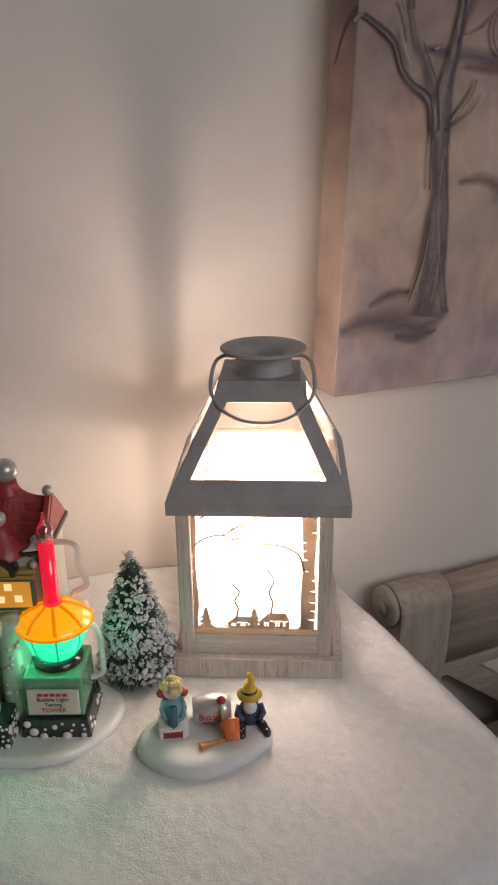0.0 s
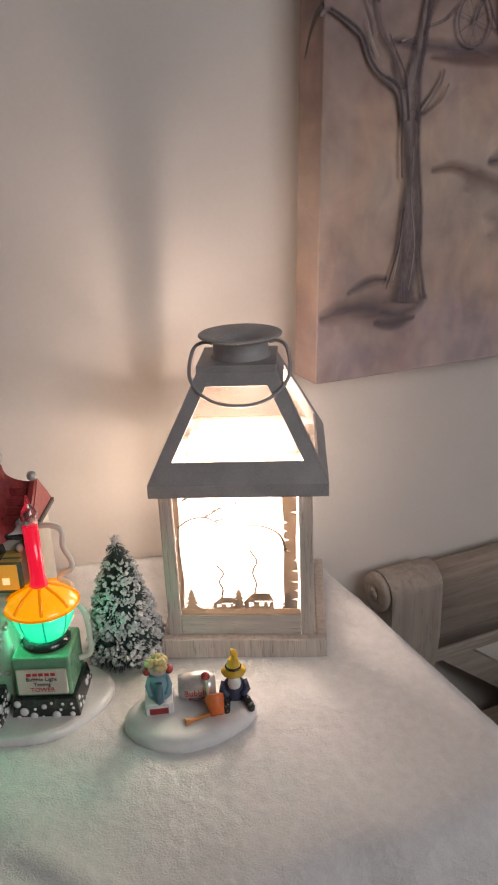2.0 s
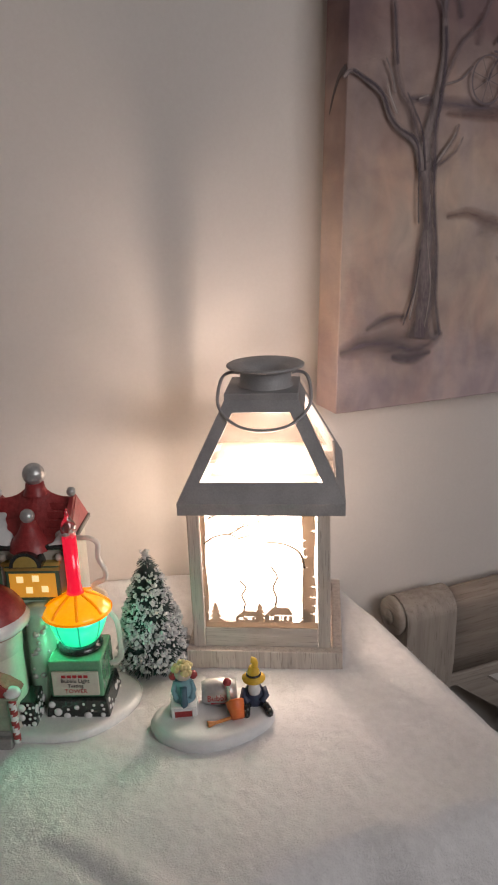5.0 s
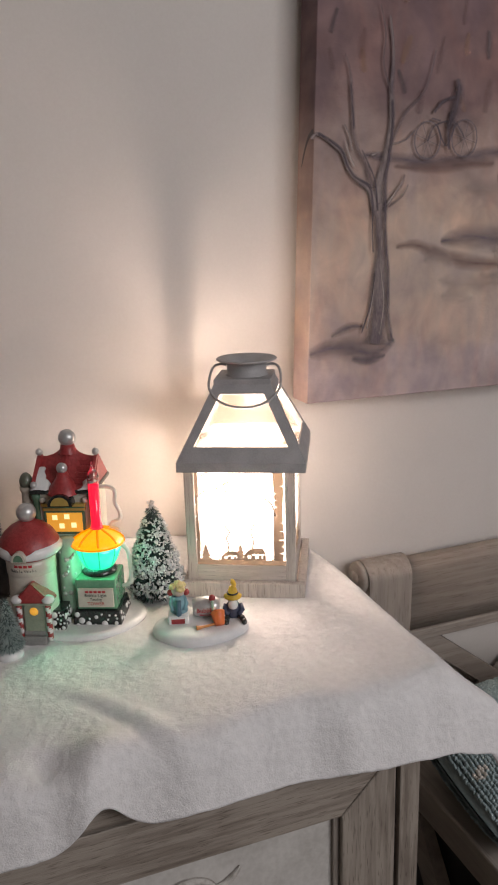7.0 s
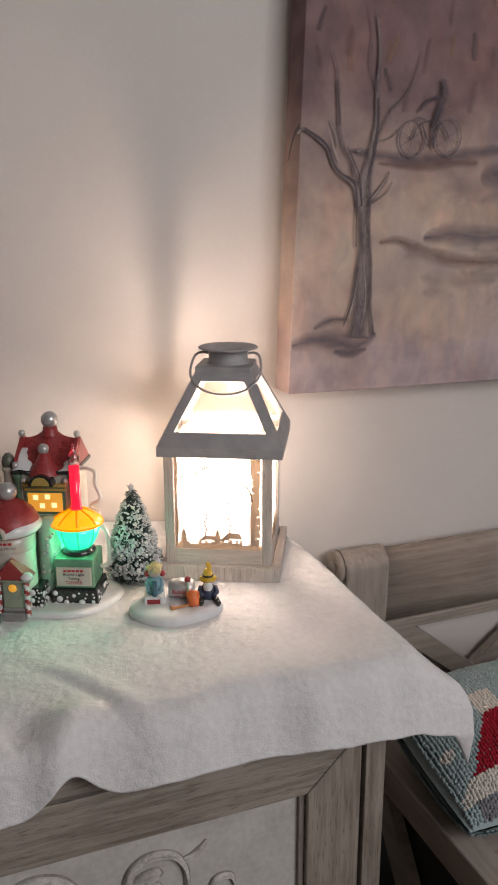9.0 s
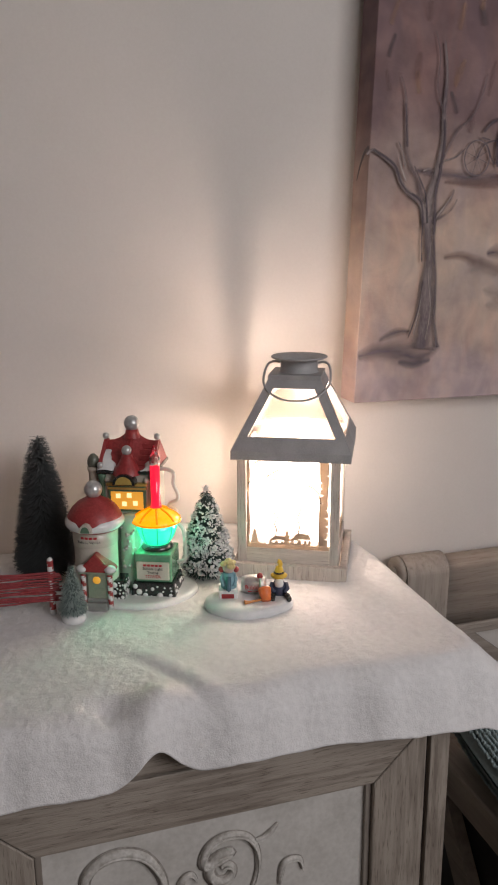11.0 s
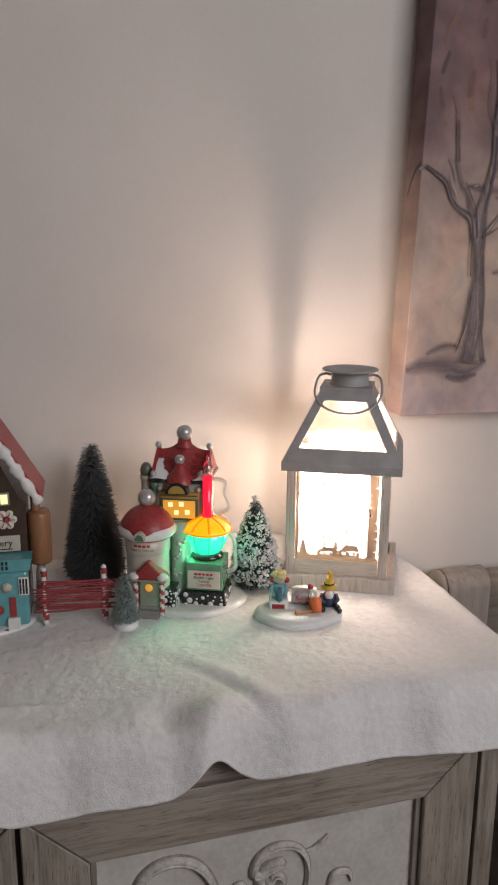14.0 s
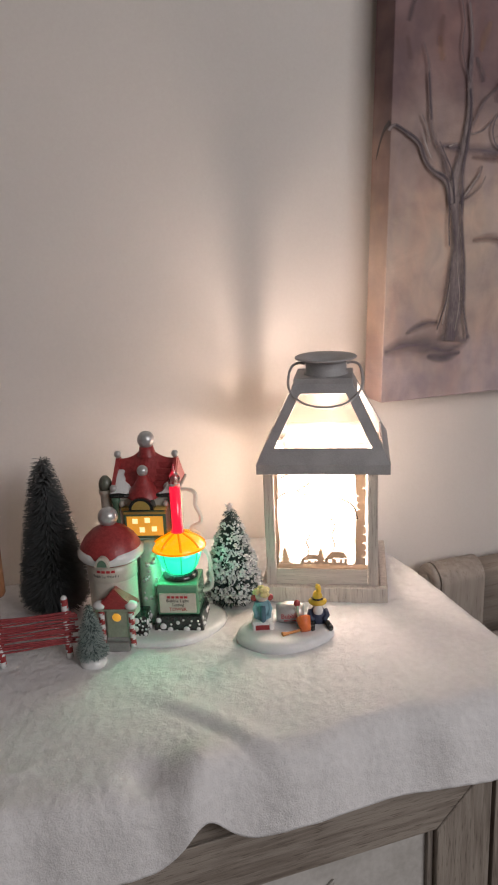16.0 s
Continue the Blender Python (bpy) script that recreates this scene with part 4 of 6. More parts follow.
C_ORANGE = surf("glowing_orange", (0.85, 0.4, 0.02), (0.8, 0.3, 0.01), rough=0.15, coat=1.0, glow=(1.0, 0.40, 0.0), strength=1.05, scale=60, bump=0)
C_TUBE = surf("glowing_red_liquid", (0.8, 0.01, 0.03), (0.5, 0.0, 0.02), rough=0.1, coat=1.0, glow=(1.0, 0.012, 0.05), strength=0.9, scale=260, bump=0)
C_SEAM = surf("amber_seam", (0.7, 0.25, 0.0), rough=0.25, glow=(1.0, 0.26, 0.0), strength=0.72, bump=0)
C_TEALSEAM = surf("dark_teal_seam", (0.02, 0.25, 0.18), rough=0.2, glow=(0.0, 0.5, 0.3), strength=0.8, bump=0)
C_GLASS = clear_glass("tip_glass", (0.97, 0.96, 0.95), mix=0.12, rough=0.03)
C_TEXT_RED = surf("red_lettering", (0.5, 0.03, 0.04), rough=0.4, bump=0)
C_TEXT_BLACK = surf("dark_lettering", (0.05, 0.05, 0.05), rough=0.4, bump=0)


def striped(parent, x, y, z0, z1, r, n=6, name="candy_cane_post"):
    """A post of slanted red and white bands."""
    bm = bmesh.new()
    segs, k = n * 4, 10
    rows = []
    for i in range(segs + 1):
        z = z0 + (z1 - z0) * i / segs
        rows.append([bm.verts.new((x + r * math.cos(2 * math.pi * (j / k + i * 0.06)), y + r * math.sin(2 * math.pi * (j / k + i * 0.06)), z)) for j in range(k)])
    for i in range(segs):
        for j in range(k):
            f = bm.faces.new((rows[i][j], rows[i][(j + 1) % k], rows[i + 1][(j + 1) % k], rows[i + 1][j]))
            f.material_index = ((i + int(j * 0.4)) // 2) % 2
    bm.faces.new(rows[0][::-1])
    bm.faces.new(rows[-1])
    return part(name, bm, [C_RED, C_SNOW], parent, "red and white striped", smooth=True)


def snow_slab(name, parent, f, h, n=64, mat=None, label=""):
    """A rounded slab with the outline radius f(angle) -> (x, y)."""
    bm = bmesh.new()
    rings = []
    for k, (s, z) in enumerate(((0.985, 0.0), (1.0, h * 0.25), (0.995, h * 0.55), (0.96, h * 0.82), (0.90, h * 0.96), (0.78, h), (0.4, h * 1.02))):
        rings.append([bm.verts.new((f(2 * math.pi * i / n)[0] * s, f(2 * math.pi * i / n)[1] * s, z)) for i in range(n)])
    for a, b in zip(rings, rings[1:]):
        for i in range(n):
            bm.faces.new((a[i], a[(i + 1) % n], b[(i + 1) % n], b[i]))
    bm.faces.new(rings[0][::-1])
    bm.faces.new(rings[-1])
    return part(name, bm, mat or C_SNOW, parent, label, smooth=True)


def dotted_block(parent, x0, x1, y0, y1, z0, z1, flare, seed):
    bm = boxed(x0, x1, y0, y1, z0, z1, 0.0015)
    zc = (z0 + z1) / 2
    for v in bm.verts:
        if v.co.z < zc:
            v.co.x = (v.co.x - (x0 + x1) / 2) * flare + (x0 + x1) / 2
            v.co.y = (v.co.y - (y0 + y1) / 2) * flare + (y0 + y1) / 2
    blk = part("dotted_block", bm, C_BLACK, parent, "black glazed block with white bubbles")
    rnd = random.Random(seed)
    done = []
    for _ in range(600):
        if len(done) > 24:
            break
        r = rnd.choice((0.0015, 0.0026, 0.0036, 0.0042))
        side = rnd.random() < 0.3
        z = rnd.uniform(z0 + r, z1 - r - 0.001)
        k = flare + (1 - flare) * (z - z0) / (z1 - z0)
        hx, hy = (x1 - x0) / 2 * k, (y1 - y0) / 2 * k
        cx, cy = (x0 + x1) / 2, (y0 + y1) / 2
        p = Vector((cx + hx, rnd.uniform(cy - hy * 0.9, cy + hy * 0.9), z)) if side else Vector((rnd.uniform(cx - hx * 0.9, cx + hx * 0.9), cy - hy, z))
        if all((p - q).length > r + s + 0.0004 for q, s in done):
            done.append((p, r))
            part("bubble", balled(p, r, 10, (0.5, 1, 1) if side else (1, 0.5, 1)), C_SNOW, blk, smooth=True)
    return blk


def village_house():
    v = thing("village_house", VILLAGE, "lit ceramic village house with a glowing bubble-light tower", "village house")

    def outline(a):
        x = -0.032 + 0.082 * math.cos(a) * (1 + 0.06 * math.sin(3 * a + 0.6))
        y = 0.030 + 0.066 * math.sin(a) * (1 + 0.08 * math.cos(2 * a + 0.4))
        return x, y
    snow_slab("snow_base", v, outline, 0.009, label="glazed white snow base")
    # --- lamp block
    blk = dotted_block(v, -0.0275, 0.0275, -0.001, 0.052, 0.004, 0.0265, 1.12, 4)
    part("block_top", boxed(-0.025, 0.025, 0.002, 0.050, 0.0267, 0.066, 0.002), C_LEAF, v, "green glazed block")
    sg = part("sign", boxed(-0.0220, 0.0220, -0.0015, 0.0016, 0.0310, 0.0560, 0.001), C_CREAM, v, "cream sign board")
    for k in range(5):
        part("word_bar", boxed(-0.0125 + k * 0.0052, -0.0085 + k * 0.0052, -0.0019, -0.0014, 0.0502, 0.0530), C_TEXT_RED, sg)
    words("Bubble Light", 0.0054, pose(0, -0.0017, 0.0468, 90), C_TEXT_BLACK, sg)
    words("Testing", 0.0050, pose(0, -0.0017, 0.0416, 90), C_TEXT_BLACK, sg)
    words("TOWER", 0.0060, pose(0, -0.0017, 0.0358, 90), C_TEXT_RED, sg)
    # --- bubble light
    cy = 0.030
    m = pose(0, cy, 0)
    part("lamp_collar", turned([(0, 0.066), (0.021, 0.066), (0.0215, 0.069), (0.019, 0.0715), (0.0175, 0.073), (0, 0.073)], 28, m), C_BLACK, v, smooth=True)
    bowl = part("lamp_bowl", turned([(0.0, 0.0732), (0.0165, 0.0732), (0.0195, 0.076), (0.0235, 0.083), (0.0265, 0.092), (0.0285, 0.103), (0.0, 0.103)], 40, m), C_TEAL, v, "glowing teal bowl", smooth=True)
    bowl.visible_shadow = False
    sau = part("lamp_saucer", turned([(0.0, 0.1032), (0.031, 0.1033), (0.0325, 0.1052), (0.0315, 0.1078), (0.027, 0.1125), (0.020, 0.1170), (0.012, 0.1203), (0.0075, 0.1225), (0.0, 0.1225)], 40, m), C_ORANGE, v, "glowing orange saucer", smooth=True)
    for k in range(8):
        a = k * math.pi / 4 + 0.25
        ca, sa = math.cos(a), math.sin(a)
        part("rib", tubed([(r * ca, cy + r * sa, z) for r, z in ((0.0312, 0.1078), (0.027, 0.1126), (0.020, 0.1171), (0.012, 0.1204), (0.008, 0.1220))], 0.0015, 6), C_SEAM, sau, "darker amber seam", smooth=True)
        part("rib", tubed([(r * ca, cy + r * sa, z) for r, z in ((0.0282, 0.1025), (0.0263, 0.092), (0.0233, 0.083), (0.0193, 0.076))], 0.0008, 6), C_TEALSEAM, bowl, smooth=True)
    part("lamp_rim", tubed([(0.0322 * math.cos(i * 0.1571), cy + 0.0322 * math.sin(i * 0.1571), 0.1045) for i in range(40)], 0.0012, 6, closed=True), C_SEAM, sau, smooth=True)
    part("lamp_tube", turned([(0.0, 0.1226), (0.0085, 0.1226), (0.0072, 0.126), (0.0066, 0.132), (0.0066, 0.180), (0.0, 0.180)], 20, m), C_TUBE, v, "red bubbling liquid tube", smooth=True)
    part("lamp_tip", turned([(0.0066, 0.1802), (0.0068, 0.183), (0.0075, 0.188), (0.0070, 0.192), (0.0045, 0.196), (0.0026, 0.199), (0.0022, 0.204), (0.0012, 0.207), (0.0, 0.2075)], 20, m), C_GLASS, v, "clear glass tip", smooth=True)
    # --- round tower with a dome
    tx, ty = -0.075, -0.001
    m = pose(tx, ty, 0)
    tw = part("round_tower", turned([(0, 0.006), (0.031, 0.006), (0.031, 0.010), (0.0285, 0.014), (0.0282, 0.09), (0.0295, 0.104), (0, 0.104)], 40, m), C_CREAM, v, "cream round tower", smooth=True)
    part("bubble", balled((tx + 0.012, ty - 0.0275, 0.05), 0.002, 8), C_SNOW, tw, smooth=True)
    dome = part("dome_roof", turned([(0.0, 0.1042), (0.0335, 0.1042), (0.0362, 0.108), (0.0368, 0.114), (0.0345, 0.122), (0.029, 0.131), (0.021, 0.1385), (0.013, 0.1425), (0.009, 0.1455), (0.0, 0.1455)], 40, m), C_RED, v, "red dome roof edged with snow", smooth=True)
    bm = bmesh.new()
    rows, n = [], 48
    for q in range(5):
        row = []
        for i in range(n):
            a = 2 * math.pi * i / n
            low = 0.003 + 0.015 * max(0, -math.cos(a + 0.25)) + 0.009 * max(0, math.cos(a + 0.4)) ** 6 + 0.0022 * math.sin(5 * a)
            z = 0.1058 + q / 4 * (0.006 + low)
            r = {0: 0.0350}.get(q, 0.0385 - 0.9 * max(0, z - 0.116) - (0.0008 if q == 4 else 0) - 14 * max(0, z - 0.118) ** 2)
            row.append(bm.verts.new((tx + r * math.cos(a), ty + r * math.sin(a), z)))
        rows.append(row)
    for a, b in zip(rows, rows[1:]):
        for i in range(n):
            bm.faces.new((a[i], a[(i + 1) % n], b[(i + 1) % n], b[i]))
    part("roof_snow", bm, C_SNOW, dome, "glazed snow along the eave", smooth=True)
    part("finial", balled((tx, ty, 0.1545), 0.0118, 20), C_SILVER, dome, "silver ball", smooth=True)
    ar = part("arch_window", prismed([(tx + 0.0085 * math.cos(a * math.pi / 10), 0.1085 + 0.0120 * math.sin(a * math.pi / 10)) for a in range(11)], ty - 0.0425, ty - 0.026), C_CREAM, dome, "cream arched dormer")
    part("glass", prismed([(tx + 0.0058 * math.cos(a * math.pi / 10), 0.1095 + 0.0082 * math.sin(a * math.pi / 10)) for a in range(11)], ty - 0.0431, ty - 0.0424), C_GREEN, ar)
    bnd = part("name_band", turned([(0.0287, 0.083), (0.0292, 0.0835), (0.0296, 0.1005), (0.0289, 0.101)], 40, m), C_CREAM, tw, smooth=True)
    for k in range(4):
        a = math.radians(-90 - 17 + k * 11)
        part("word_bar", boxed(-0.0022, 0.0022, -0.0004, 0.0004, -0.0015, 0.0015, 0, pose(tx + 0.0296 * math.cos(a), ty + 0.0296 * math.sin(a), 0.0975, 0, 0, math.degrees(a) + 90)), C_TEXT_RED, bnd)
    for k, ch in enumerate("Bubble Works"):
        if ch != " ":
            a = math.radians(-90 - 30 + k * 5.2)
            words(ch, 0.0052, pose(tx + 0.0294 * math.cos(a), ty + 0.0294 * math.sin(a), 0.0915, 90, 0, math.degrees(a) + 90), C_TEXT_BLACK, bnd)
    # porch
    px, py = -0.066, -0.034
    door = part("door", boxed(px - 0.0125, px + 0.0125, py, py + 0.010, 0.012, 0.054, 0.001), C_SAGE, v, "sage green porch door")
    part("round_window", turned([(0, 0), (0.0045, 0), (0.0052, 0.0008), (0.0045, 0.0016), (0, 0.0016)], 20, pose(px, py, 0.0425, 90)), C_WIN, door, "lit round window", smooth=True)
    part("steps", boxed(px - 0.0135, px + 0.0135, py - 0.006, py + 0.004, 0.0, 0.012, 0.001), C_GREY, v)
    part("steps", boxed(px - 0.0135, px + 0.0135, py - 0.002, py + 0.004, 0.0122, 0.017, 0.001), C_GREY, v)
    for s in (-1, 1):
        striped(v, px + s * 0.0175, py - 0.001, 0.006, 0.054, 0.0036, 5)
    bm = bmesh.new()
    prof = [(-0.0245, 0.0545), (0.0245, 0.0545), (0.0235, 0.0585), (0.013, 0.0655), (0.006, 0.0735), (0.0, 0.080), (-0.006, 0.0735), (-0.013, 0.0655), (-0.0235, 0.0585)]
    prism(bm, [(px + a, b) for a, b in prof], py - 0.005, py + 0.016)
    bmesh.ops.bevel(bm, geom=list(bm.edges), offset=0.0012, segments=2, affect="EDGES")
    pr = part("porch_roof", bm, C_RED, v, "red peaked porch roof with snow")
    for s in (-1, 1):
        part("roof_snow", balled((px + s * 0.0185, py - 0.001, 0.0585), 0.0075, 12, (1.1, 1.0, 0.7)), C_SNOW, pr, smooth=True)
    part("porch_fascia", boxed(px - 0.0235, px + 0.0235, py - 0.0045, py + 0.010, 0.0515, 0.0543, 0.0006), C_SAGE, v)
    dotted_block(v, -0.050, -0.036, -0.016, 0.012, 0.007, 0.034, 1.08, 7)
    # green bubbling column between them
    col = part("bubble_column", turned([(0, 0.006), (0.015, 0.006), (0.014, 0.02), (0.0135, 0.10), (0.011, 0.112), (0, 0.114)], 24, pose(-0.036, 0.026, 0)), C_MINT, v, "mint column with silver bubbles", smooth=True)
    rnd = random.Random(3)
    for k in range(20):
        a, z = math.radians(rnd.uniform(-150, -10)), rnd.uniform(0.025, 0.10)
        part("bubble", balled((-0.036 + 0.0135 * math.cos(a), 0.026 + 0.0135 * math.sin(a), z), rnd.choice((0.0016, 0.0022, 0.003)), 10), C_SILVER, col, smooth=True)
    # chimney
    ch = part("chimney", turned([(0.010, 0.02), (0.0095, 0.12), (0.0075, 0.128), (0.0068, 0.165), (0.0085, 0.1685), (0.0085, 0.173), (0.0, 0.173)], 20, pose(-0.087, 0.043, 0)), surf("chimney_clay", (0.50, 0.45, 0.37), (0.40, 0.36, 0.30), rough=0.5, scale=90), v, "grey tapered chimney", smooth=True)
    part("chimney_cap", turned([(0, 0.1735), (0.0072, 0.1735), (0.0082, 0.177), (0.0080, 0.182), (0.0060, 0.187), (0.0030, 0.190), (0, 0.1905)], 18, pose(-0.087, 0.043, 0)), surf("olive_cap", (0.15, 0.16, 0.12), (0.10, 0.105, 0.08), rough=0.4, coat=0.3), ch, "olive green cap", smooth=True)
    # --- main tower
    cx, cyt, h = -0.039, 0.069, 0.0345
    f = cyt - h
    body = part("main_tower", boxed(cx - h, cx + h, f, cyt + h, 0.006, 0.166, 0.002), C_CREAM, v, "cream tower with teal light painted on its lower wall")
    # the bowl's teal light is put into this wall's colour
    part("lower_wall", boxed(cx - h + 0.003, cx + h - 0.003, f - 0.0035, f - 0.0003, 0.008, 0.114, 0.001), C_MINT, body, "lower wall coloured mint for the teal lamp glow")
    for s in (-1, 1):
        part("corner_column", turned([(0, 0.008), (0.0045, 0.008), (0.004, 0.012), (0.004, 0.156), (0.0055, 0.160), (0.0055, 0.166), (0, 0.166)], 14, pose(cx + s * h, f, 0)), C_GREEN, body, "dark green column", smooth=True)
        part("scroll_bracket", balled((cx + s * (h - 0.008), f - 0.002, 0.158), 0.0040, 12), C_CREAM, body, smooth=True)
    win = part("window", boxed(cx - 0.0255, cx + 0.0255, f - 0.0045, f - 0.0005, 0.1145, 0.150, 0.001), C_GREEN, v, "lit window in a green frame")
    part("glass", boxed(cx - 0.0220, cx + 0.0220, f - 0.0050, f - 0.0044, 0.1180, 0.1425), C_WIN, win, "glowing amber glass")
    for a, b in ((-0.015, 0.1335), (0.0, 0.1345), (-0.007, 0.1225), (0.008, 0.1235)):
        part("pane", boxed(cx + a, cx + a + 0.0062, f - 0.0056, f - 0.0051, b, b + 0.0062), C_WIN2, win, "bright pane")
    part("cornice", boxed(cx - 0.0275, cx + 0.0275, f - 0.0065, f + 0.001, 0.1505, 0.1545, 0.001), C_GOLD, v, "mustard cornice")
    part("cornice", boxed(cx - 0.0265, cx + 0.0265, f - 0.0050, f + 0.001, 0.1450, 0.1485, 0.0008), C_GOLD, v)
    part("eave_board", boxed(cx - h - 0.006, cx + h + 0.006, f - 0.006, cyt + h + 0.004, 0.1665, 0.1715, 0.0012), C_BLACK, v)
    # swept roof: ridge dips from the middle to both ends
    bm = bmesh.new()
    rows, K, J = [], 20, 12
    for i in range(K + 1):
        t_ = -1 + 2 * i / K
        ridge = 0.2035 + 0.0165 * math.exp(-(abs(t_) / 0.36) ** 1.6)
        row = []
        for j in range(J + 1):
            q = -1 + 2 * j / J
            s = abs(q)
            zz = 0.172 + (ridge - 0.172) * (1 - s) ** (1.25 - 0.2 * abs(t_)) if s < 1 else 0.172
            if abs(t_) > 0.92:
                zz = max(zz, 0.172)
            row.append(bm.verts.new((cx + t_ * (h + 0.004), cyt + q * (h + 0.003), zz)))
        rows.append(row)
    for a, b in zip(rows, rows[1:]):
        for j in range(J):
            bm.faces.new((a[j], b[j], b[j + 1], a[j + 1]))
    for row in (rows[0], rows[-1]):
        bm.faces.new(row)
    bmesh.ops.recalc_face_normals(bm, faces=bm.faces)
    roof = part("main_roof", bm, C_RED, v, "swept red shingle roof with snow", smooth=False)
    for i in range(7):
        for j in range(4):
            a = 0.45 + 0.5 * i / 6
            s = 0.25 + 0.6 * j / 3
            z = 0.1745 + 0.030 * (1 - s) ** 1.2
            part("shingle", boxed(-0.0024, 0.0024, -0.0008, 0.0008, -0.0035, 0.0035, 0.0004, pose(cx + a * h, cyt - s * h, z + 0.002, -35)), C_RED, roof)
    for s in (-1, 1):
        gb = part("gable_end", prismed([(f - 0.004, 0.1718), (cyt + h + 0.002, 0.1718), (cyt + h - 0.002, 0.178), (cyt + 0.003, 0.2055), (cyt - 0.006, 0.2055), (f - 0.004, 0.180)], cx + s * (h + 0.001) - 0.0022, cx + s * (h + 0.001) + 0.0022, "x"), C_RED, v, "red gable end with snow")
        for yy, zz in ((cyt - 0.004, 0.2105), (f - 0.002, 0.1775)):
            part("finial", balled((cx + s * (h + 0.001), yy, zz), 0.0046, 12), C_SILVER, gb, "small silver ball", smooth=True)
    # snow lying on the roof, thick at the left eave and a strip at the right
    def roof_z(t_, q):
        ridge = 0.2035 + 0.0165 * math.exp(-(abs(t_) / 0.36) ** 1.6)
        return 0.172 + (ridge - 0.172) * max(0.0, 1 - abs(q)) ** (1.25 - 0.2 * abs(t_))
    for side, q1, reach in ((-1, -0.30, 0.62), (1, -0.70, 0.50)):
        bm = bmesh.new()
        rows = []
        for j in range(13):
            w = j / 12
            q = -1.06 + (q1 + 1.06) * w
            lim = reach * (1 - 0.55 * w * w) + 0.06 * math.sin(9 * w + side) + 0.03 * math.sin(21 * w)
            row = []
            for i in range(15):
                g = i / 14
                t_ = side * (1.04 - lim * g)
                swell = (math.sin(math.pi * min(1, max(0, g))) ** 0.4) * (math.sin(math.pi * min(1, w * 0.98 + 0.01)) ** 0.4)
                zz = roof_z(max(-1, min(1, t_)), max(-1.0, q)) - 0.0015 + 0.0070 * swell * (1 + 0.25 * math.sin(7 * t_ + 5 * q))
                row.append(bm.verts.new((cx + t_ * (h + 0.004), cyt + q * (h + 0.003) - 0.002 * swell, zz)))
            rows.append(row)
        for a, b in zip(rows, rows[1:]):
            for i in range(14):
                bm.faces.new((a[i], b[i], b[i + 1], a[i + 1]))
        bmesh.ops.recalc_face_normals(bm, faces=bm.faces)
        part("roof_snow", bm, C_SNOW, roof, "glazed snow lying on the shingles", smooth=True)
    part("finial_neck", turned([(0.012, 0.208), (0.0095, 0.214), (0.0085, 0.219), (0, 0.2195)], 16, pose(cx, cyt, 0)), C_RED, v, smooth=True)
    part("finial", balled((cx, cyt, 0.2275), 0.0108, 20), C_SILVER, v, "large silver ball", smooth=True)
    # front dormer
    bm = bmesh.new()
    lathe(bm, [(0.0205, 0.1660), (0.0185, 0.1725), (0.0130, 0.1790), (0.0085, 0.1860), (0.006, 0.1925), (0.0, 0.194)], 24, pose(cx, f + 0.004, 0))
    dm = part("dormer_roof", bm, C_RED, v, "red swept dormer roof", smooth=True)
    part("finial", balled((cx, f + 0.003, 0.1975), 0.0068, 16), C_SILVER, dm, "silver ball", smooth=True)
    fr = part("arch_frame", prismed([(cx + 0.0150 * math.cos(a * math.pi / 14), 0.1555 + 0.0150 * math.sin(a * math.pi / 14)) for a in range(15)], f - 0.0195, f - 0.004), C_BLACK, v)
    part("arch_glass", prismed([(cx + 0.0112 * math.cos(a * math.pi / 14), 0.1565 + 0.0108 * math.sin(a * math.pi / 14)) for a in range(15)], f - 0.0200, f - 0.0194), C_GOLD, fr, "lit half-round window")
    # bent glass pipe down the side
    pp = [(cx + h, 0.052, 0.168), (0.012, 0.050, 0.169), (0.021, 0.048, 0.164), (0.0205, 0.047, 0.150), (0.026, 0.046, 0.138), (0.026, 0.045, 0.129), (0.017, 0.045, 0.124), (0.015, 0.044, 0.119), (0.024, 0.043, 0.114), (0.024, 0.042, 0.108), (0.018, 0.042, 0.104), (0.028, 0.040, 0.096), (0.035, 0.038, 0.086), (0.037, 0.036, 0.060), (0.036, 0.034, 0.048), (0.026, 0.032, 0.044)]
    part("glass_pipe", tubed(smooth_path(pp, 6), 0.0026, 10), frosted("milky_tube", (0.85, 0.88, 0.86), 0.25), v, "milky bent pipe", smooth=True)
    return v


village_house()


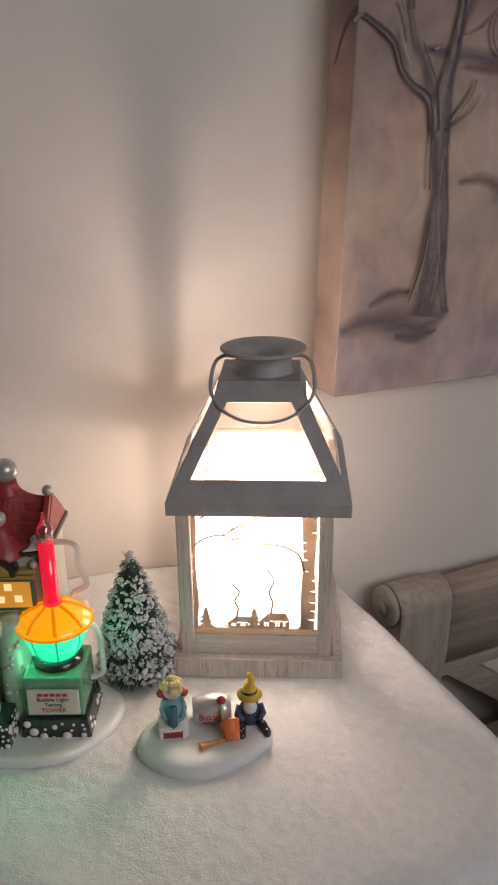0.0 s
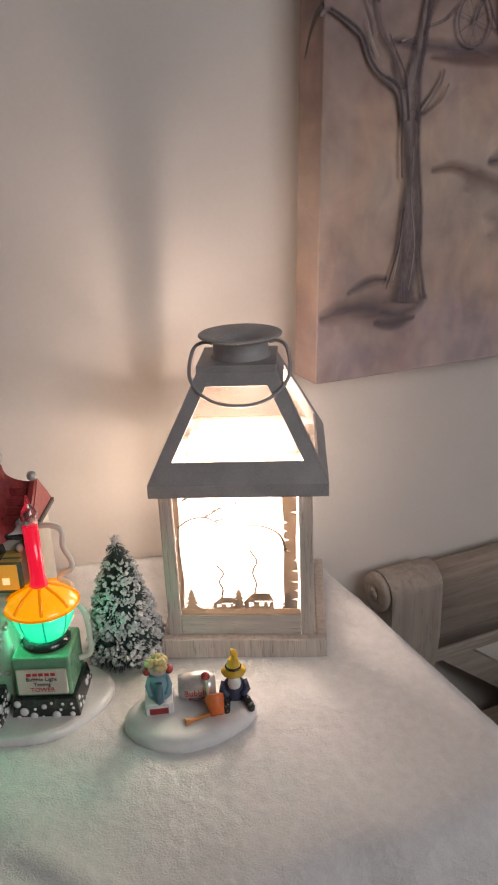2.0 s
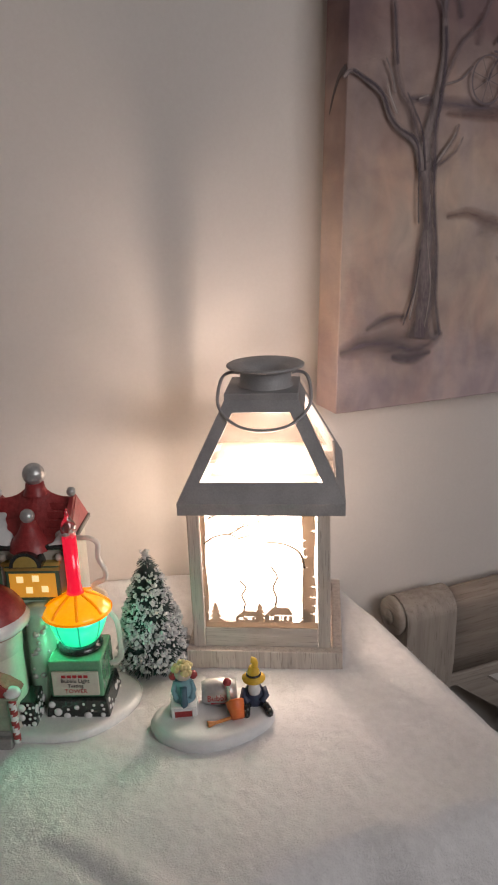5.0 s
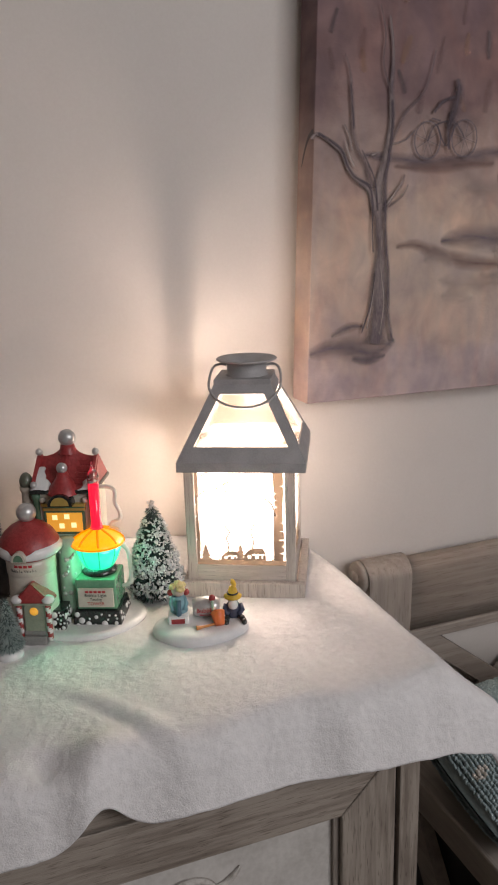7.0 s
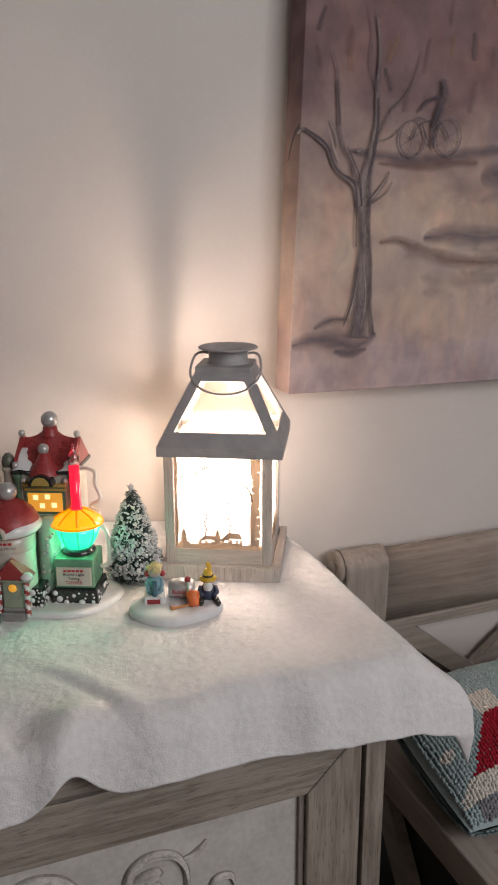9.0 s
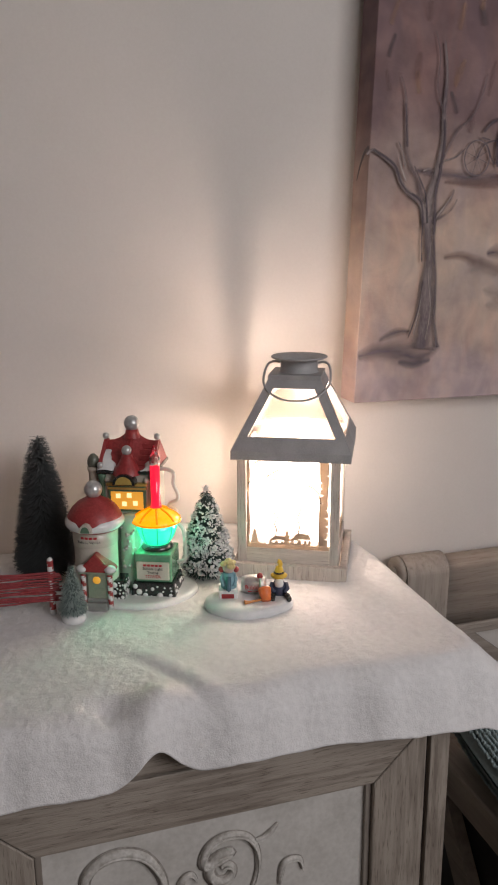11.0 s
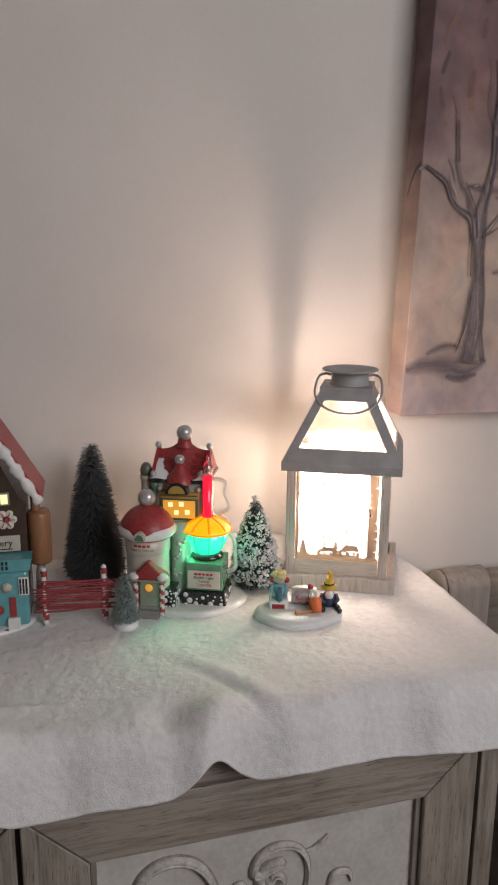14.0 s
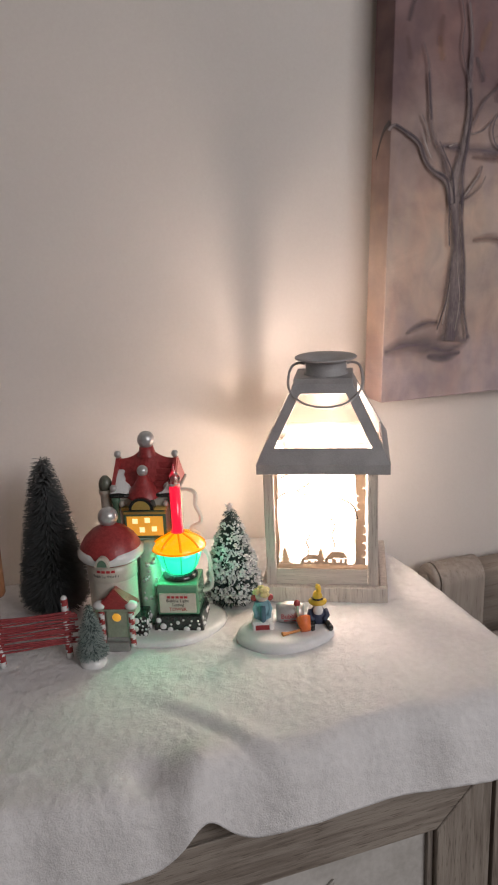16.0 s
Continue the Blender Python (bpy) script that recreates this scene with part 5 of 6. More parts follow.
# ---- bakery cottage with its rolling pin ----
def cottage():
    c = thing("village_cottage", pose(-0.292, 0.585, 0.85, 0, 0, -4), "dark gingerbread bakery cottage with a red roof and teal shop front", "village cottage")
    brown = surf("gingerbread", (0.085, 0.05, 0.035), (0.05, 0.03, 0.022), rough=0.4, scale=60, coat=0.3, bump=0.2)
    teal = surf("glazed_teal", (0.14, 0.40, 0.44), (0.10, 0.32, 0.36), rough=0.3, scale=70, coat=0.4)
    pinw = surf("rolling_pin_wood", (0.34, 0.16, 0.075), (0.26, 0.12, 0.055), rough=0.4, scale=30, stretch=(1, 1, 0.2), coat=0.3)
    frost = surf("icing", (0.78, 0.75, 0.66), (0.7, 0.66, 0.56), rough=0.35, coat=0.4)
    snow_slab("snow_base", c, lambda a: (-0.01 + 0.085 * math.cos(a), 0.015 + 0.062 * math.sin(a) * (1 + 0.05 * math.cos(3 * a))), 0.007, label="glazed white snow base")
    # gabled body
    bm = prismed([(-0.066, 0.006), (0.066, 0.006), (0.066, 0.150), (0.0, 0.292), (-0.066, 0.150)], 0.010, 0.070)
    part("body", bm, brown, c, "dark gingerbrown gabled front")
    for s in (-1, 1):
        o = [(s * 0.083, 0.163), (s * 0.089, 0.167), (s * 0.001, 0.315), (0, 0.298)]
        rf = part("roof_slope", prismed(o, -0.002, 0.078), C_RED, c, "red roof slope")
        pth = [(s * (0.004 + 0.080 * k / 30), -0.003, 0.298 - 0.136 * k / 30) for k in range(31)]
        part("roof_snow", tubed(pth, [0.0062 + 0.0018 * math.sin(k * 1.3) + 0.0010 * math.sin(k * 2.9) for k in range(31)], 12), C_SNOW, rf, "icing-like snow on the verge", smooth=True)
    for a, z in ((0.041, 0.165), (-0.041, 0.165)):
        w = part("window", boxed(a - 0.0065, a + 0.0065, 0.0075, 0.0098, z - 0.0085, z + 0.0085, 0.0006), C_SAGE, c)
        part("glass", boxed(a - 0.0042, a + 0.0042, 0.0069, 0.0074, z - 0.0062, z + 0.0062), C_WIN2, w, "lit pane")
    part("wreath", tubed([(0.020 + 0.016 * math.cos(i * 0.262), 0.008, 0.197 + 0.016 * math.sin(i * 0.262)) for i in range(24)], 0.0022, 8, closed=True), C_SAGE, c, "green wreath", smooth=True)
    # icing flower
    bm = bmesh.new()
    for k in range(6):
        a = k * math.pi / 3
        ball(bm, (0.042 + 0.0085 * math.cos(a), 0.0075, 0.138 + 0.0085 * math.sin(a)), 0.0052, 10, (1, 0.35, 1))
    fl = part("flower", bm, frost, c, "white icing flower", smooth=True)
    part("flower_heart", balled((0.042, 0.0055, 0.138), 0.0032, 10, (1, 0.6, 1)), C_RED, fl, smooth=True)
    for k in range(6):
        a = k * math.pi / 3
        part("petal_line", boxed(-0.0005, 0.0005, -0.0004, 0.0004, 0.004, 0.011, 0, pose(0.042, 0.0055, 0.138) @ Matrix.Rotation(a - math.pi / 2, 4, "Y")), C_TEXT_RED, fl)
    sg = part("sign", boxed(0.004, 0.0575, 0.0055, 0.0090, 0.096, 0.117, 0.001), C_CREAM, c, "cream bakery sign")
    words("Bakery", 0.0125, pose(0.031, 0.0053, 0.1075, 90), C_TEXT_BLACK, sg)
    part("word_bar", boxed(0.014, 0.048, 0.0049, 0.0056, 0.0990, 0.1003), C_TEXT_BLACK, sg)
    # teal shop front
    sh = part("shop_front", boxed(-0.075, 0.066, -0.022, 0.009, 0.006, 0.078, 0.004), teal, c, "teal glazed shop front")
    part("shop_roof", prismed([(-0.077, 0.0785), (0.068, 0.0785), (0.072, 0.094), (-0.078, 0.094)], -0.019, 0.0095), teal, c)
    for k in range(3):
        for j in range(2):
            part("slot", boxed(0.030 + k * 0.005, 0.0325 + k * 0.005, -0.0200, -0.0188, 0.0815 + j * 0.0062, 0.0858 + j * 0.0062), C_BLACK, sh)
    for k in range(3):
        part("grille_bar", boxed(0.0672 + 0.0002, 0.0690, -0.020 + k * 0.006, -0.0165 + k * 0.006, 0.050, 0.072), C_BLACK, sh)
    part("grille_board", boxed(0.0545, 0.0670, -0.0245, -0.0222, 0.048, 0.072, 0.0005), C_SNOW, sh)
    for k in range(3):
        part("grille_bar", boxed(0.0558 + k * 0.0036, 0.0580 + k * 0.0036, -0.0252, -0.0246, 0.050, 0.070), C_BLACK, sh)
    part("round_plate", turned([(0, 0), (0.006, 0), (0.0066, 0.0012), (0, 0.002)], 18, pose(0.040, -0.0222, 0.059, 90)), C_CREAM, sh, smooth=True)
    # cupcake awning over the oven window
    aw = part("awning", balled((0.010, -0.024, 0.030), 0.026, 20, (1, 0.35, 0.42)), C_RED, sh, "red scalloped awning", smooth=True)
    bm = bmesh.new()
    for k in range(5):
        ball(bm, (0.010, -0.025, 0.036 + k * 0.005), 0.020 - 0.0042 * k, 14, (1, 0.4, 0.42))
    part("icing", bm, frost, aw, "whipped icing", smooth=True)
    rnd = random.Random(5)
    for k in range(12):
        z = rnd.uniform(0.037, 0.052)
        part("sprinkle", balled((0.010 + rnd.uniform(-0.012, 0.012), -0.0325 + (z - 0.037) * 0.25, z), 0.0009, 6), C_GREEN, aw)
    part("oven_window", boxed(-0.006, 0.024, -0.0235, -0.0222, 0.008, 0.026, 0.0005), C_WIN, sh, "glowing oven window")
    for a in (0.004, 0.012):
        part("pane", boxed(a, a + 0.0052, -0.0242, -0.0236, 0.0135, 0.0215), C_WIN2, sh)
    part("shutter", boxed(0.0425, 0.0505, -0.0242, -0.0222, 0.020, 0.046, 0.0008), C_RED, sh, "red shutter")
    part("planter", boxed(0.0395, 0.0545, -0.0275, -0.0222, 0.004, 0.0195, 0.001), C_SNOW, sh)
    part("step", boxed(-0.012, 0.040, -0.032, -0.0225, 0.001, 0.0065, 0.001), brown, c)
    # rolling pin at the corner
    rp = part("rolling_pin", turned([(0, 0.068), (0.0130, 0.068), (0.0145, 0.071), (0.0147, 0.135), (0.0130, 0.139), (0, 0.139)], 28, pose(0.0805, 0.036, 0)), pinw, c, "upright wooden rolling pin", smooth=True)
    part("pin_handle", turned([(0.0062, 0.1392), (0.0058, 0.150), (0.0068, 0.170), (0.0060, 0.178), (0, 0.179)], 18, pose(0.0765, 0.038, 0)), pinw, rp, smooth=True)
    part("corner_pipe", tubed(smooth_path([(0.0815, 0.034, 0.066), (0.079, 0.026, 0.058), (0.078, 0.022, 0.030), (0.076, 0.02, 0.010)], 6), 0.0055, 12), frosted("clear_bubble", (0.6, 0.55, 0.5), 0.3), rp, smooth=True)
    return c


cottage()


# ---- toy trees ----
def brush_tree(name, at_, height, radius, n, mats, label, seed, thick=0.0006, z0=0.012, droop=-0.2, jitter=0.25, pw=0.8):
    """A bottle-brush tree: a twisted wire with bristles all round."""
    t = thing(name, pose(*at_), label, "toy tree", "toy trees")
    rnd = random.Random(seed)
    bm = bmesh.new()
    for i in range(n):
        f = 1 - math.sqrt(1 - rnd.random() * 0.995)
        z = z0 + (height - z0) * f
        r = radius * (1 - f) ** pw * (1 + rnd.uniform(-jitter, jitter * 0.35)) + 0.0015
        if f < 0.06:
            r *= 0.75 + 4 * f
        a = rnd.uniform(0, 2 * math.pi)
        d = Vector((math.cos(a), math.sin(a), 0))
        s = Vector((-math.sin(a), math.cos(a), 0))
        tip = d * r + Vector((0, 0, z + droop * r + rnd.uniform(-0.2, 0.2) * r))
        a0 = Vector((0, 0, z)) + d * 0.0006
        w = thick * rnd.uniform(0.7, 1.3)
        midp = a0.lerp(tip, 0.62)
        v = [bm.verts.new(a0 + s * w), bm.verts.new(a0 - s * w), bm.verts.new(midp - s * w + Vector((0, 0, w))), bm.verts.new(midp + s * w + Vector((0, 0, w))), bm.verts.new(tip - s * w * 0.8), bm.verts.new(tip + s * w * 0.8)]
        bm.faces.new(v[:4]).material_index = 0
        bm.faces.new((v[3], v[2], v[4], v[5])).material_index = 1 if len(mats) > 1 and rnd.random() < 0.75 else 0
    cr = part("crown", bm, mats, t, "dense bristles")
    tagged(cr, kind="stuff")
    part("trunk", tubed([(0, 0, 0.004), (0, 0, height * 0.5), (0, 0, height * 0.94)], [0.0022, 0.0016, 0.0006], 8), C_GREY, t, "twisted wire trunk")
    return t


T_DARK = surf("dark_bristle", (0.15, 0.16, 0.165), (0.11, 0.12, 0.122), rough=0.6, scale=80, bump=0)
T_GREEN = surf("green_bristle", (0.085, 0.125, 0.12), (0.050, 0.080, 0.078), rough=0.6, scale=80, bump=0)
T_FROST = surf("frosted_bristle", (0.52, 0.60, 0.58), (0.30, 0.39, 0.37), rough=0.7, scale=80, bump=0)
T_FLOCK = surf("white_flock", (0.70, 0.71, 0.72), (0.52, 0.54, 0.56), rough=0.95, scale=300, fine=1500, bump=0.6, spec=0.1)


def stand(t, r, h, mat=None):
    part("stand", turned([(0, 0), (r, 0), (r * 1.02, h * 0.3), (r * 0.92, h * 0.8), (r * 0.5, h), (0, h)], 24), mat or C_SNOW, t, "round snowy foot", smooth=True)


t = brush_tree("black_fir", (-0.133, 0.690, 0.849), 0.220, 0.0455, 9500, [T_DARK, T_DARK], "tall dark bottle-brush fir tree", 11, thick=0.0008, pw=0.58, droop=0.0, jitter=0.16)
stand(t, 0.017, 0.012)
t = brush_tree("small_fir", (-0.110, 0.533, 0.850), 0.078, 0.0185, 3600, [T_GREEN, T_FROST], "small frosted bottle-brush fir on a white foot", 12, thick=0.00035, z0=0.014, pw=0.75)
stand(t, 0.0155, 0.011)
t = brush_tree("snowy_fir", (0.088, 0.621, 0.850), 0.134, 0.0365, 5600, [T_GREEN, T_GREEN, T_FROST], "dark fir tree with clumps of white flock", 13, thick=0.0006, z0=0.012, pw=0.66)
stand(t, 0.021, 0.012)
rnd = random.Random(21)
bm = bmesh.new()
for i in range(1050):
    f = 1 - math.sqrt(1 - rnd.random() * 0.985)
    z = 0.016 + 0.116 * f
    r = (0.0355 * (1 - f) ** 0.66 + 0.002) * rnd.uniform(0.80, 1.04)
    a = rnd.uniform(0, 2 * math.pi)
    c0 = Vector((r * math.cos(a), r * math.sin(a), z - 0.15 * r))
    if i > 985:
        f = rnd.uniform(0.85, 1.0)
        z, r = 0.016 + 0.116 * f, rnd.uniform(0, 0.0045) * (1.15 - f) * 4
        c0 = Vector((r * math.cos(a), r * math.sin(a), z))
    s = rnd.uniform(0.0012, 0.0034) * (0.7 + 0.5 * (1 - f))
    for k in range(rnd.choice((2, 3, 4))):
        o = Vector((rnd.uniform(-1, 1), rnd.uniform(-1, 1), rnd.uniform(-0.7, 0.7))) * s * 1.1
        ico = bmesh.ops.create_icosphere(bm, subdivisions=1, radius=s * rnd.uniform(0.45, 0.9), matrix=Matrix.Translation(c0 + o))
        for vv in ico["verts"]:
            vv.co += Vector((rnd.uniform(-1, 1), rnd.uniform(-1, 1), rnd.uniform(-1, 1))) * s * 0.28
tagged(part("flock", bm, T_FLOCK, t, "white flocked snow clumps"), kind="stuff")


# ---- fence ----
def fence():
    fn = thing("toy_fence", pose(0, 0, 0.851), "red twig fence between candy-striped posts", "toy fence")
    a, b = Vector((-0.208, 0.565, 0)), Vector((-0.134, 0.556, 0))
    for p in (a, b):
        striped(fn, p.x, p.y, 0.0, 0.074, 0.0042, 5, "post")
        part("post_cap", balled((p.x, p.y, 0.0745), 0.0038, 10), C_SNOW, fn, smooth=True)
    wire = surf("red_wire", (0.36, 0.06, 0.065), (0.25, 0.04, 0.048), rough=0.35, coat=0.3, scale=200)
    rnd = random.Random(2)
    d = (b - a).normalized()
    for z in (0.0235, 0.0345, 0.0455, 0.056):
        for k in range(5):
            e = rnd.uniform(0.004, 0.016)
            zz = z + (k - 2) * 0.0018
            p = [a - d * e, a.lerp(b, 0.33), a.lerp(b, 0.66), b + d * rnd.uniform(0.004, 0.014)]
            p = [q + Vector((0, -0.0035 + 0.001 * (k % 2), zz + rnd.uniform(-0.0012, 0.0012))) for q in p]
            part("rail_twig", tubed(smooth_path(p, 4), 0.0012, 6), wire, fn, smooth=True)
    return fn


fence()


# ---- figurine group ----
def figurine():
    g = thing("figurine_group", pose(0.113, 0.503, 0.850, 0, 0, -18), "painted figurine of two toy elves beside a silver barrel", "figurine")
    matte = surf("matte_snow", (0.74, 0.74, 0.75), (0.66, 0.67, 0.68), rough=0.6, scale=90, fine=900, bump=0.15)
    blue = surf("pale_blue_coat", (0.22, 0.40, 0.46), (0.17, 0.32, 0.38), rough=0.5, scale=120)
    navy = surf("navy_coat", (0.045, 0.06, 0.11), (0.03, 0.04, 0.08), rough=0.5, scale=120)
    straw = surf("straw_yellow", (0.68, 0.58, 0.30), (0.56, 0.46, 0.20), rough=0.6, scale=220, bump=0.4)
    yellow = surf("yellow_hat", (0.72, 0.47, 0.04), (0.6, 0.37, 0.03), rough=0.5, scale=120)
    orange = surf("orange_paint", (0.80, 0.20, 0.05), (0.7, 0.15, 0.04), rough=0.45, scale=120)
    wood_o = surf("orange_wood", (0.62, 0.25, 0.06), (0.5, 0.18, 0.04), rough=0.45, scale=120)
    skin = surf("pale_clay", (0.62, 0.50, 0.44), rough=0.5)
    snow_slab("base", g, lambda a: (0.056 * math.cos(a) * (1 + 0.05 * math.sin(2 * a + 1)), -0.003 + 0.041 * math.sin(a) * (1 + 0.09 * math.sin(2 * a - 0.5))), 0.014, mat=matte, label="rounded snowy base")
    zb = 0.0135
    # doll on a box
    bm = bmesh.new()
    x, y = -0.026, 0.008
    lathe(bm, [(0, zb + 0.002), (0.011, zb + 0.002), (0.0105, zb + 0.020), (0.008, zb + 0.030), (0, zb + 0.031)], 18, pose(x, y, 0), 0)
    ball(bm, (x, y, zb + 0.0375), 0.0085, 16, (1, 1, 0.95), 3)
    rnd = random.Random(4)
    for k in range(26):
        a, b = rnd.uniform(0, 6.28), rnd.uniform(0.0, 1.2)
        ball(bm, (x + 0.0085 * math.cos(a) * math.cos(b), y + 0.0085 * math.sin(a) * math.cos(b), zb + 0.040 + 0.0065 * math.sin(b)), 0.0030, 8, (1, 1, 1), 1)
    for s in (-1, 1):
        tube(bm, [(x + s * 0.0070, y - 0.002, zb + 0.029), (x + s * 0.0095, y - 0.005, zb + 0.022), (x + s * 0.0065, y - 0.0095, zb + 0.015)], 0.0026, 8, mi=0)
        ball(bm, (x + s * 0.0095, y, zb + 0.0345), 0.0042, 8, (1, 1, 1), 2)
    tube(bm, [(x, y - 0.0105, zb + 0.028), (x, y - 0.0125, zb + 0.012), (x, y - 0.013, zb + 0.002)], 0.0035, 8, mi=4)
    part("toy_elf", bm, [blue, straw, C_RED, skin, surf("slate_blue", (0.07, 0.14, 0.19), rough=0.5)], g, "plain doll in pale blue with straw-coloured hair", smooth=True)
    bx = part("crate", boxed(x - 0.013, x + 0.012, y - 0.016, y + 0.008, zb - 0.004, zb + 0.0105, 0.0012), C_SNOW, g, "white crate with red trim")
    part("panel", boxed(x - 0.0098, x + 0.0088, y - 0.0166, y - 0.0155, zb - 0.001, zb + 0.0072), C_RED, bx, "red front panel")
    for a in (-0.0105, 0.0085):
        part("cleat", boxed(x + a - 0.0014, x + a + 0.0014, y - 0.0174, y - 0.0158, zb - 0.003, zb + 0.0095, 0.0004), C_SNOW, bx)
    for q in (-0.0018, 0.0082):
        part("cleat", boxed(x - 0.0088, x + 0.0068, y - 0.0172, y - 0.0158, zb + q - 0.0012, zb + q + 0.0012, 0.0004), C_SNOW, bx)
    # barrel lying on its side
    prof = [(0, -0.0165), (0.0098, -0.0165), (0.0122, -0.010), (0.0130, 0.0), (0.0122, 0.010), (0.0098, 0.0165), (0, 0.0165)]
    br = part("barrel", turned(prof, 26, pose(0.007, 0.012, zb + 0.012) @ pose(0, 0, 0, 0, 90, 0)), C_SILVER, g, "silver-white barrel with red lettering", smooth=True)
    words("Bubble", 0.0078, pose(0.006, -0.0008, zb + 0.0125, 78), C_TEXT_RED, br)
    part("word_bar", boxed(-0.001, 0.014, 0.0006, 0.0012, zb + 0.0055, zb + 0.0082), C_TEXT_RED, br)
    part("tap", tubed(smooth_path([(0.015, -0.001, zb + 0.026), (0.0155, -0.003, zb + 0.018), (0.0160, -0.005, zb + 0.008), (0.015, -0.006, zb)], 5), 0.0016, 8), C_MINT, br, "pale green tap stem", smooth=True)
    part("tap_top", balled((0.0148, 0.0005, zb + 0.0285), 0.0045, 12, (0.9, 0.7, 1)), C_RED, br, "red tap knob", smooth=True)
    # doll with the yellow hat
    bm = bmesh.new()
    x, y = 0.040, 0.009
    lathe(bm, [(0, zb - 0.001), (0.010, zb - 0.001), (0.0105, zb + 0.006), (0.0085, zb + 0.014), (0.005, zb + 0.019), (0, zb + 0.0195)], 18, pose(x, y, 0), 0)
    ball(bm, (x, y - 0.001, zb + 0.0225), 0.0066, 14, (1, 1, 1), 2)
    ball(bm, (x, y - 0.0055, zb + 0.0165), 0.0062, 12, (1, 0.7, 1.25), 3)
    lathe(bm, [(0, zb + 0.0255), (0.0105, zb + 0.0245), (0.0112, zb + 0.0262), (0.0065, zb + 0.0282), (0.0058, zb + 0.033), (0.0042, zb + 0.038), (0, zb + 0.0385)], 20, pose(x, y, 0), 1)
    tube(bm, smooth_path([(x, y, zb + 0.036), (x + 0.0018, y, zb + 0.0405), (x + 0.0005, y, zb + 0.0445), (x - 0.0018, y, zb + 0.0455)], 4), 0.0031, 8, mi=1)
    tube(bm, [(x + 0.0062 * math.cos(i * 0.524), y + 0.0062 * math.sin(i * 0.524), zb + 0.0300) for i in range(12)], 0.0013, 6, closed=True, mi=4)
    for s, e in ((-1, 0.0), (1, 0.002)):
        tube(bm, [(x + s * 0.0085, y, zb + 0.015), (x + s * 0.011, y - 0.005, zb + 0.009), (x + s * 0.006, y - 0.010, zb + 0.006)], 0.0032, 8, mi=0)
        tube(bm, [(x + s * 0.005, y - 0.004, zb + 0.002), (x + s * 0.008 + e, y - 0.012, zb + 0.003), (x + s * 0.009 + e * 1.7, y - 0.019, zb + 0.001)], 0.0036, 8, mi=4)
        ball(bm, (x + s * 0.009 + e * 1.8, y - 0.021, zb + 0.0015), 0.0042, 8, (0.9, 1.3, 0.9), 4)
    part("toy_elf", bm, [navy, yellow, skin, C_SNOW, C_BLACK], g, "plain doll in a navy coat and pointed yellow hat", smooth=True)
    # orange paddle and pail
    part("paddle", tubed(smooth_path([(-0.005, -0.024, zb + 0.002), (0.004, -0.022, zb + 0.0025), (0.018, -0.0185, zb + 0.004)], 5), [0.0034, 0.0032, 0.0028, 0.0022, 0.0018] + [0.0016] * 6, 8), wood_o, g, "orange wooden paddle lying on the snow", smooth=True)
    part("pail", turned([(0, -0.008), (0.0058, -0.008), (0.0085, 0.006), (0.0088, 0.008), (0.0075, 0.008), (0.005, -0.004), (0, -0.005)], 20, pose(0.022, -0.014, zb + 0.0085, -50, -14, 0)), orange, g, "tipped orange pail", smooth=True)
    return g


figurine()


